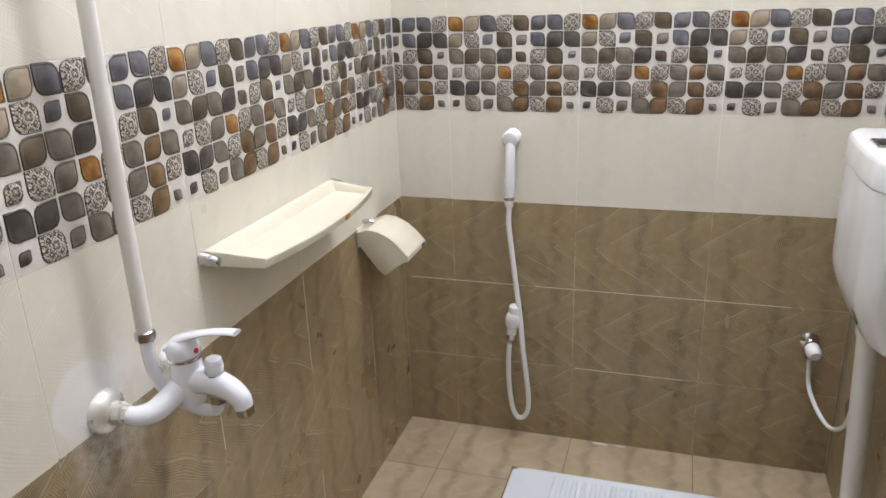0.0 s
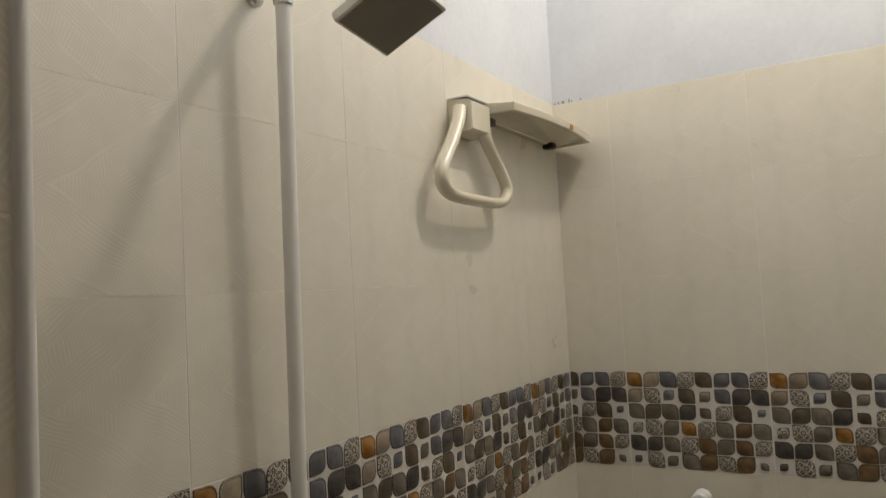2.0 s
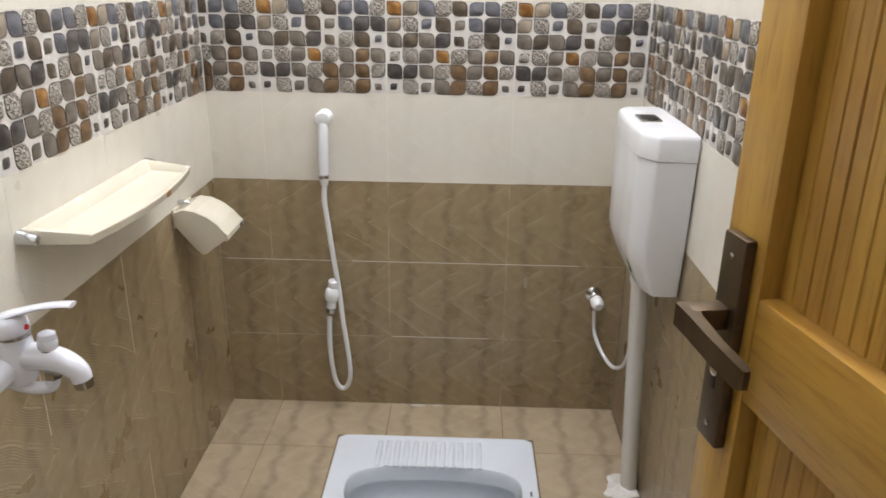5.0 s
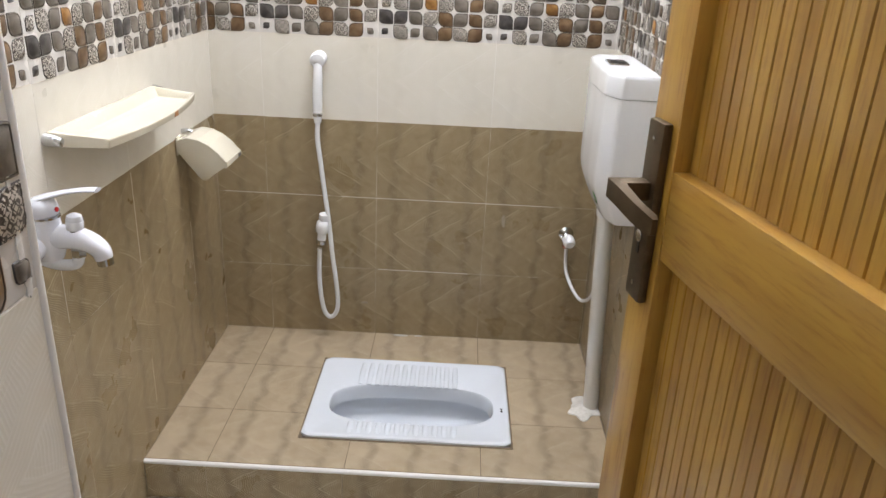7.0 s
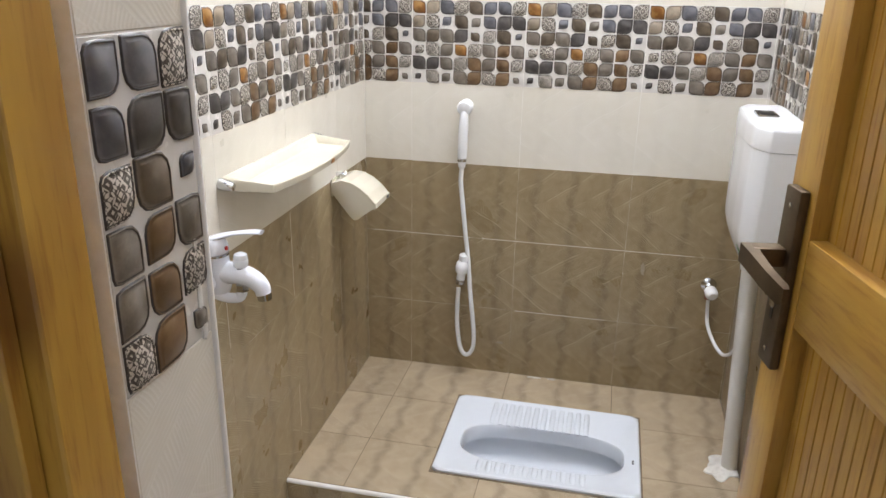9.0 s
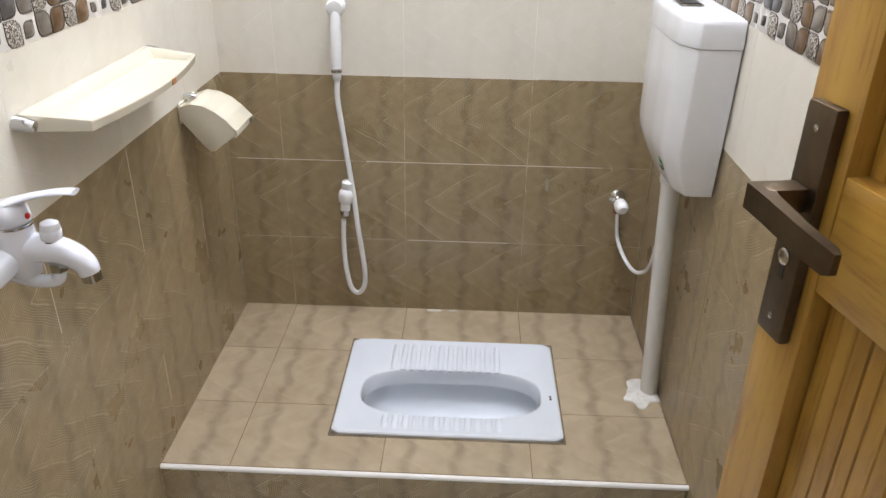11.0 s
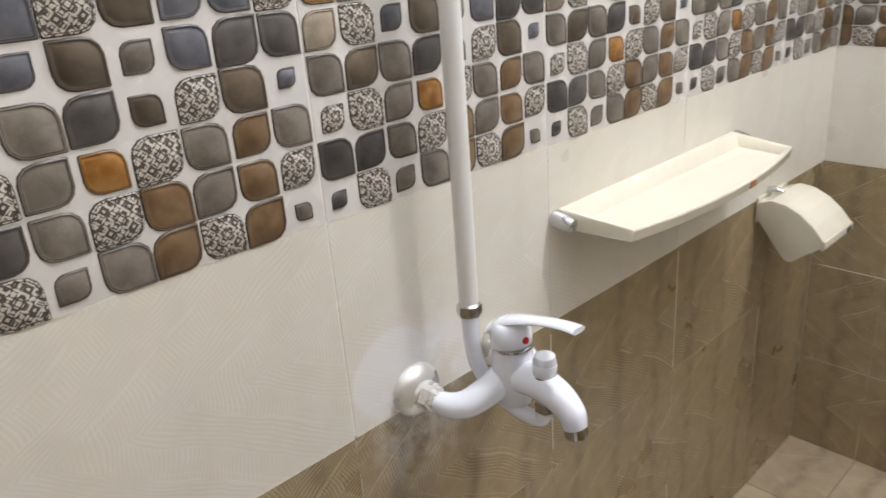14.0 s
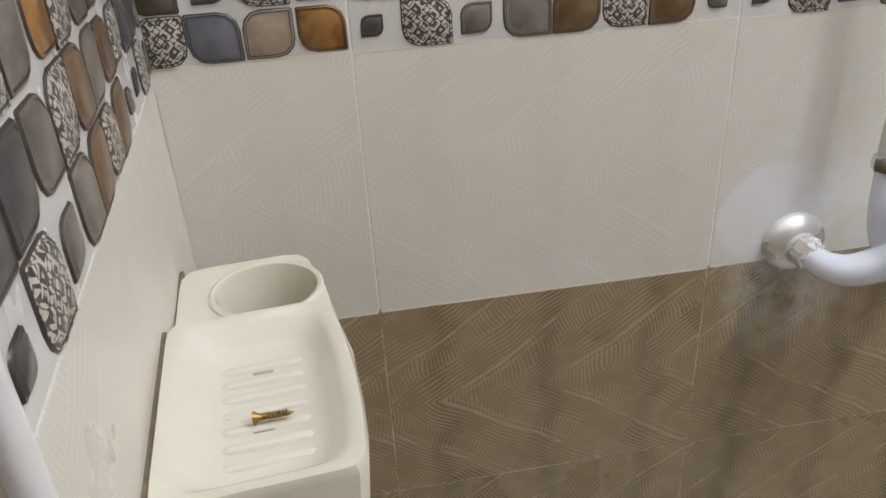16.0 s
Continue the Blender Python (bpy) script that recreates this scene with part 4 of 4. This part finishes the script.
part("ring_band", lathe([(0.0238, 0), (0.0245, 0.0005), (0.0245, 0.0035), (0.0238, 0.004)], (0.0932, -1.157, 0.817), (-0.02, 0, 1), 28), CHROME, tap)
LV = [(0.072, -1.157, 0.836), (0.090, -1.157, 0.848), (0.112, -1.157, 0.856), (0.142, -1.157, 0.864), (0.170, -1.157, 0.868), (0.188, -1.158, 0.869)]
cap_ = part("lever_cap", lathe([(0.0235, 0), (0.0245, 0.002), (0.0250, 0.010), (0.0235, 0.020), (0.018, 0.028), (0.008, 0.032), (0.002, 0.033)], (0.093, -1.157, 0.821), (-0.12, 0, 1), 28), ENAMEL, tap)
part("lever", sweep(curve(LV, 5), [0.021 - 0.0105 * min(1, k / 14) for k in range(26)], 16, squash=(1.0, 0.36)), ENAMEL, cap_)
part("red_dot", lathe([(0.0042, 0), (0.0042, 0.0015), (0.003, 0.002)], (0.1165, -1.1600, 0.8330), (1, -0.16, 0.12), 14), RED, cap_, "red hot-water dot")
SP = [(0.090, -1.157, 0.778), (0.118, -1.158, 0.785), (0.145, -1.160, 0.784), (0.167, -1.162, 0.778), (0.182, -1.163, 0.766), (0.1865, -1.163, 0.752)]
part("spout", sweep(curve(SP, 5), [0.0225 - 0.0080 * k / 25 for k in range(26)], 20), ENAMEL, tap)
part("aerator", lathe([(0.0135, 0), (0.0138, 0.001), (0.0132, 0.013), (0.010, 0.014)], (0.1868, -1.163, 0.754), (0.10, 0, -1), 20), CHROME, tap)
div = part("diverter_knob", lathe([(0.0115, 0), (0.0118, 0.002), (0.0135, 0.004), (0.0140, 0.016), (0.0128, 0.018), (0.0135, 0.020), (0.0115, 0.027), (0.004, 0.031)], (0.143, -1.160, 0.797), (0.03, 0, 1), 20), ENAMEL, tap)
part("diverter_band", lathe([(0.0125, 0), (0.013, 0.001), (0.013, 0.004), (0.0125, 0.005)], (0.143, -1.160, 0.795), (0.03, 0, 1), 20), BLACK, div)
part("outlet_nut", lathe([(0.0105, 0), (0.0125, 0.001), (0.0125, 0.013), (0.0105, 0.015)], (0.143, -1.160, 0.766), (0, 0, -1), 6), CHROME, tap)

# riser pipe and shower head
rp = thing("shower_riser", (0, 0, 0), "white riser pipe with a square shower head", "shower")
PXR, PYR = 0.048, -1.184
part("lower_pipe", sweep(curve([(0.143, -1.166, 0.752), (0.136, -1.166, 0.738), (0.112, -1.167, 0.735), (0.086, -1.169, 0.742), (0.066, -1.176, 0.760), (0.053, -1.182, 0.79), (0.049, -1.184, 0.82), (PXR, PYR, 0.850)], 5), 0.0098, 16), ENAMEL, rp)
part("nut", lathe([(0.0105, 0), (0.0142, 0.002), (0.0150, 0.007), (0.0142, 0.015), (0.0115, 0.017)], (PXR, PYR, 0.850), (0, 0, 1), 8), CHROME, rp)
part("riser", sweep([(PXR, PYR, 0.858), (PXR, PYR, 1.2), (0.052, PYR, 1.55), (0.058, -1.186, 1.912)], 0.0112, 18), PVC, rp)
part("top_nut", lathe([(0.0112, 0), (0.0138, 0.002), (0.0145, 0.007), (0.0138, 0.013), (0.0115, 0.015)], (0.058, -1.186, 1.898), (0, 0, 1), 16), CHROME, rp)
part("wall_flange", lathe([(0.0205, 0), (0.0205, 0.003), (0.012, 0.006), (0.0105, 0.008)], (0.0, -1.186, 1.931), (1, 0, 0), 24), CHROME, rp)
part("arm", sweep(curve([(0.004, -1.186, 1.931), (0.050, -1.186, 1.930), (0.090, -1.186, 1.929), (0.130, -1.186, 1.927), (0.160, -1.186, 1.921), (0.186, -1.186, 1.905), (0.212, -1.186, 1.878)], 6), 0.0112, 16), PVC, rp)
head_ob = new("shower_head", mesh_of(box(-0.055, 0.055, -0.055, 0.055, 0.0, 0.016, 0.004), "shower_head"))
head_ob.data.materials.append(PVC)
head_ob.parent = rp
HZ, HY = Vector((-0.397, 0.222, 0.891)).normalized(), Vector((0.081, 0.975, -0.206))
HY = (HY - HZ * HY.dot(HZ)).normalized()
HXA = HY.cross(HZ)
head_ob.matrix_world = Matrix(((HXA.x, HY.x, HZ.x, 0.240), (HXA.y, HY.y, HZ.y, -1.183), (HXA.z, HY.z, HZ.z, 1.842), (0, 0, 0, 1)))
plate = part("nozzle_plate", box(-0.050, 0.050, -0.050, 0.050, -0.0025, 0.001, 0.001), GREY_HEAD, head_ob, "dark grey nozzle plate")
part("head_neck", lathe([(0.022, 0.014), (0.020, 0.022), (0.012, 0.034), (0.0115, 0.05)], (0, 0, 0), (0, 0, 1), 20), PVC, head_ob)

# ---- door ----
LEAF = 0.574
door = thing("door_1", (1.112, -1.932, 0.016), "open honey-coloured pine plank door with a middle rail", "door", kind="structure", rz=math.degrees(math.atan2(0.590, -0.112)))
Z0, Z1, ST = LOW - 0.008, 1.885, 0.070
part("stile", box(LEAF - ST, LEAF, -0.036, 0, Z0, Z1, 0.0025), WOOD_Z, door)
part("stile", box(0, ST, -0.036, 0, Z0, Z1, 0.0025), WOOD_Z, door)
RAILS = ((Z0, Z0 + 0.14), (0.893, 1.006), (Z1 - 0.11, Z1))
for a, b in RAILS:
    part("rail", box(ST + 0.0002, LEAF - ST - 0.0002, -0.0355, -0.0005, a, b, 0.0025), WOOD_X, door)
PLANKS = 7
PW = (LEAF - 2 * ST) / PLANKS


def board_outline(w):
    """Tongue-and-groove board: bevelled edges and two shallow grooves on its face."""
    pts = [(0.0004, -0.034), (w - 0.0004, -0.034), (w - 0.0004, -0.0235), (w - 0.0020, -0.0210)]
    for g in (w * 2 / 3, w / 3):
        pts += [(g + 0.0016, -0.0210), (g, -0.0228), (g - 0.0016, -0.0210)]
    return pts + [(0.0020, -0.0210), (0.0004, -0.0235)]


for (_, a), (b, _) in zip(RAILS, RAILS[1:]):
    me = mesh_of(prism(board_outline(PW), "z", a + 0.0003, b - 0.0003), "plank", False)
    me.materials.append(WOOD_Z)
    for k in range(PLANKS):
        pl = new("plank", me)
        pl.parent, pl.location = door, (ST + PW * k, 0, 0)
HX = LEAF - 0.036
hd = part("door_handle", box(HX - 0.021, HX + 0.021, 0.0002, 0.013, 0.826, 1.060, 0.004), BRONZE, door, "antique bronze handle plate")
part("spindle", sweep([(HX, 0.012, 0.973), (HX, 0.040, 0.973)], 0.010, 14), BRONZE, hd)
part("lever", loft([[(x, y + dy * 0.5, z + dz * 0.5) for dy, dz in ((-t_, -h_), (t_, -h_), (t_, h_), (-t_, h_))] for x, y, z, t_, h_ in
                    ((HX + 0.014, 0.046, 0.974, 0.016, 0.022), (HX + 0.010, 0.050, 0.974, 0.022, 0.024), (HX - 0.020, 0.054, 0.973, 0.014, 0.024), (HX - 0.070, 0.056, 0.970, 0.011, 0.024), (HX - 0.112, 0.055, 0.968, 0.010, 0.023), (HX - 0.118, 0.054, 0.968, 0.006, 0.018))]), BRONZE, hd)
part("lever_neck", box(HX - 0.012, HX + 0.013, 0.013, 0.052, 0.962, 0.986, 0.003), BRONZE, hd)
part("key_cylinder", lathe([(0.0085, 0), (0.0085, 0.002), (0.006, 0.003)], (HX, 0.013, 0.913), (0, 1, 0), 16), CHROME, hd)
part("keyhole", box(HX - 0.0035, HX + 0.0035, 0.0128, 0.0140, 0.890, 0.914), BLACK, hd)
for z in (1.038, 0.848):
    part("plate_screw", lathe([(0.0035, 0), (0.0035, 0.0012), (0.002, 0.0018)], (HX, 0.0128, z), (0, 1, 0), 10), CHROME, hd)

# ---- small marks ----
def flat_dab(name, m, w, h, seed, mat, label, category, thick=0.0016):
    """A thin uneven dab lying on a surface (local x, y in the surface, z out of it)."""
    rng = random.Random(seed)
    lobes = [(k, rng.random() * 6.3, rng.random() * 0.16) for k in (2, 3, 5, 7, 11)]
    f = lambda g: 1 + sum(a * math.sin(n * g + p) for n, p, a in lobes)
    pts = [(math.cos(2 * math.pi * k / 28) * f(2 * math.pi * k / 28), math.sin(2 * math.pi * k / 28) * f(2 * math.pi * k / 28)) for k in range(28)]
    ob = single(name, loft([[(x * w * s_, y * h * s_, z) for x, y in pts] for s_, z in ((1, -0.0005), (0.92, thick * 0.7), (0.55, thick))]), mat, (0, 0, 0), label, category)
    ob.matrix_world = m
    return ob


side_m = lambda y, z: Matrix(((0, 0, 1, OPEN_L), (1, 0, 0, y), (0, 1, 0, z), (0, 0, 0, 1)))
flat_dab("cement_drip", side_m(-1.830, 1.069), 0.0035, 0.048, 3, CEMENT, "white cement drip dried on the pebble tiles", "cement drip")
flat_dab("cement_drip", side_m(-1.827, 1.024), 0.0045, 0.012, 4, CEMENT, "white cement drip dried on the pebble tiles", "cement drip")
flat_dab("cement_crumb", pose(0.600, -0.012, 0.0), 0.020, 0.004, 8, CEMENT, "white cement crumbs along the wall's foot", "cement", 0.004)
flat_dab("cement_crumb", pose(0.662, -0.010, 0.0), 0.013, 0.003, 9, CEMENT, "white cement crumbs along the wall's foot", "cement", 0.004)
wall_m = lambda x, z: Matrix(((1, 0, 0, x), (0, 0, -1, 0), (0, 1, 0, z), (0, 0, 0, 1)))
flat_dab("cement_smear", wall_m(0.925, 0.435), 0.006, 0.022, 12, PALE, "pale cement smear on the brown tiles", "cement", 0.0008)
flat_dab("cement_smear", wall_m(0.475, 0.115), 0.012, 0.005, 13, PALE, "pale cement smear on the brown tiles", "cement", 0.0008)
for k in range(7):
    rng = random.Random(40 + k)
    x = 0.006 + 0.011 * k * (0.8 + 0.4 * rng.random())
    single("mould_mark", sweep([(x, 0.0, Z_TOP + 0.001), (x + 0.003 * (rng.random() - 0.5), 0.0002, Z_TOP + 0.006 + 0.018 * rng.random() * (7 - k) / 7)], [0.0018, 0.0006], 6), DARK_GROUT_SHADE, (0, 0, 0), "dark mould streak at the plaster's corner", "mould", "", "mould streaks")

# ---- lamps ----
bulb = thing("ceiling_bulb", (BULB_AT[0], BULB_AT[1], BULB_AT[2] + 0.11), "bare lamp bulb hanging from the ceiling", "lamp")
part("bulb", lathe([(0.002, -0.052), (0.022, -0.047), (0.040, -0.030), (0.047, -0.006), (0.042, 0.018), (0.028, 0.038), (0.018, 0.050)], (0, 0, 0), (0, 0, 1), 20), emitter("bulb_glow", (0.975, 0.975, 1.0), 40.0), bulb)
part("socket", lathe([(0.017, 0.046), (0.018, 0.050), (0.018, 0.070), (0.006, 0.075), (0.003, 0.08), (0.003, CEIL - BULB_AT[2] - 0.11)], (0, 0, 0), (0, 0, 1), 16), WHITE, bulb)
# assumed lamp body, out of view, added to go with the outer fill
tube = thing("assumed_tube_lamp", (1.5, -3.3, CEIL), "unseen white tube lamp assumed on the ceiling outside the washroom", "lamp")
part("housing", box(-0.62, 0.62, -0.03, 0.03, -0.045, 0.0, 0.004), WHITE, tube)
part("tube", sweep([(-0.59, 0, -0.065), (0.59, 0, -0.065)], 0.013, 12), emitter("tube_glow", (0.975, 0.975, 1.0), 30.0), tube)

# ---- tiles and pebbles ----
M_LEFT, M_BACK = wall_matrix((0, 0, 0), (0, 1, 0), (1, 0, 0)), wall_matrix((0, 0, 0), (1, 0, 0), (0, -1, 0))
M_RIGHT, M_FRONT = wall_matrix((W, 0, 0), (0, -1, 0), (-1, 0, 0)), wall_matrix((0, -D, 0), (-math.cos(SKEW), -math.sin(SKEW), 0), (-math.sin(SKEW), math.cos(SKEW), 0))
M_REVEAL, M_REVEAL_B = wall_matrix((OPEN_L, 0, 0), (0, 1, 0), (1, 0, 0)), wall_matrix((OPEN_R, 0, 0), (0, -1, 0), (-1, 0, 0))
lay(back, M_BACK, cuts(0, W, 0.158), ROWS_Z, band=0.158)
left_cuts = cuts(-D, 0, -1.330)
for k, (a, b) in enumerate(zip(left_cuts, left_cuts[1:])):
    # the courses above the brown tiles climb a little towards the doorway
    up, down = 0.0047 * abs(a + b) / 2, 0.0025 * abs(a + b) / 2
    rows = [(0.0, 0.241, BROWN), (0.241, 0.491, BROWN), (0.491, Z_BROWN - down, BROWN), (Z_BROWN - down, Z_BAND + up, CREAM), (Z_BAND + up, Z_BAND + up + TH, BAND_BASE),
            (Z_BAND + up + TH, 1.492, CREAM), (1.492, 1.742, CREAM), (1.742, Z_TOP, CREAM)]
    lay(left, M_LEFT, [a, b], rows, band=-1.330, flips=(0,) if k == 0 else ())
lay(left, M_LEFT, [c for c in cuts(-D, EDGE, -1.330)], [(LOW, 0.0, BROWN)])
lay(right, M_RIGHT, cuts(0, D, 0.25), ROWS_Z, band=0.25)
lay(right, M_RIGHT, cuts(-EDGE, D, 0.25), [(LOW, 0.0, BROWN)])
lay(front, M_FRONT, cuts(-OPEN_L + 0.006, 0, -OPEN_L), ROWS_LOW, band=-OPEN_L)
lay(front_b, M_FRONT, [-W, -OPEN_R - 0.006], ROWS_LOW, band=-W)
ROWS_REVEAL = [(LOW if a == LOW else a + 0.024, Z_TOP if b == Z_TOP else b + 0.024, mat) for a, b, mat in ROWS_LOW]
lay(front, M_REVEAL, [OUT + 0.001, TRIM_Y - 0.006], ROWS_REVEAL, band=TRIM_Y - TW)
lay(front_b, M_REVEAL_B, [-front_y(OPEN_R) + 0.006, -OUT - 0.001], ROWS_LOW, band=-front_y(OPEN_R))

# pale cement left along some joints
def joint_line(parent, m, u0, u1, v0, v1):
    ob = part("grout_line", box(u0, u1, v0, v1, -0.004, 0.0003), JOINT, parent, "pale cement left in the joint")
    ob.matrix_world = m


H = 0.0010
for u0, u1, v in ((0.02, 0.36, 0.491), (0.40, 1.08, 0.491), (0.52, 0.82, 0.241)):
    joint_line(back, M_BACK, u0, u1, v - H, v + H)
for u0, u1, v in ((0.158, 0.88, Z_BROWN), (0.02, 1.10, Z_BAND)):
    joint_line(back, M_BACK, u0, u1, v - H, v + H)
for v in (1.492, 1.742):
    joint_line(back, M_BACK, 0.01, W - 0.01, v - H, v + H)
    joint_line(left, M_LEFT, -1.82, -0.02, v - H, v + H)
for u, v0, v1 in ((-0.624, 0.50, 0.73), (-0.271, 0.30, 0.48), (-0.624, 0.10, 0.23), (-0.977, 0.52, 0.72)):
    joint_line(left, M_LEFT, u - H, u + H, v0, v1)
for a, b in zip(left_cuts, left_cuts[1:]):
    for v in (Z_BROWN - 0.0025 * abs(a + b) / 2, Z_BAND + 0.0047 * abs(a + b) / 2):
        joint_line(left, M_LEFT, a + 0.002, b - 0.002, v - H * 0.8, v + H * 0.8)

M_STEP, M_FLOOR, M_LOW = wall_matrix((0, EDGE, 0), (1, 0, 0), (0, -1, 0)), wall_matrix((0, 0, 0), (1, 0, 0), (0, 0, 1)), wall_matrix((0, 0, LOW), (1, 0, 0), (0, 0, 1))
lay(platform, M_STEP, cuts(0, W, 0.158), [(LOW, -0.007, BROWN)])
lay(low_floor, M_LOW, cuts(0, W, 0.167), [(EDGE - 0.008 - 0.25 * (k + 1), EDGE - 0.008 - 0.25 * k, LOW_TILE) for k in range(5)])


def floor_tile(a, b, c, d, hole):
    """A platform tile between x a..b and y c..d, cut round the pan."""
    a, b, c, d = a + 0.0011, b - 0.0011, c + 0.0011, d - 0.0011
    hx0, hx1, hy0, hy1 = hole
    if b <= hx0 or a >= hx1 or d <= hy0 or c >= hy1:
        ob = new("tile", tile_mesh(b - a, d - c, FLOOR_TILE_LIT))
        ob.parent, ob.location = platform, ((a + b) / 2, (c + d) / 2, 0)
        return
    pieces = []
    if a < hx0:
        pieces.append((a, hx0, c, d))
    if b > hx1:
        pieces.append((hx1, b, c, d))
    x0, x1 = max(a, hx0), min(b, hx1)
    if c < hy0:
        pieces.append((x0, x1, c, hy0))
    if d > hy1:
        pieces.append((x0, x1, hy1, d))
    if not pieces:
        return
    mx, my = (a + b) / 2, (c + d) / 2
    me = mesh_of(join(*[box(p - mx, q - mx, r - my, s - my, -0.007, 0) for p, q, r, s in pieces]), "tile", False)
    me.materials.append(FLOOR_TILE_LIT)
    ob = new("tile", me)
    ob.parent, ob.location = platform, (mx, my, 0)


HOLE = (PX - PA - 0.004, PX + PA + 0.004, PY - PB - 0.004, PY + PB + 0.004)
fx, fy = cuts(0, W, 0.161), [EDGE + 0.009, -0.497, -0.247, 0.0]
for a, b in zip(fx, fx[1:]):
    for c, d in zip(fy, fy[1:]):
        floor_tile(a, b, c, d, HOLE)
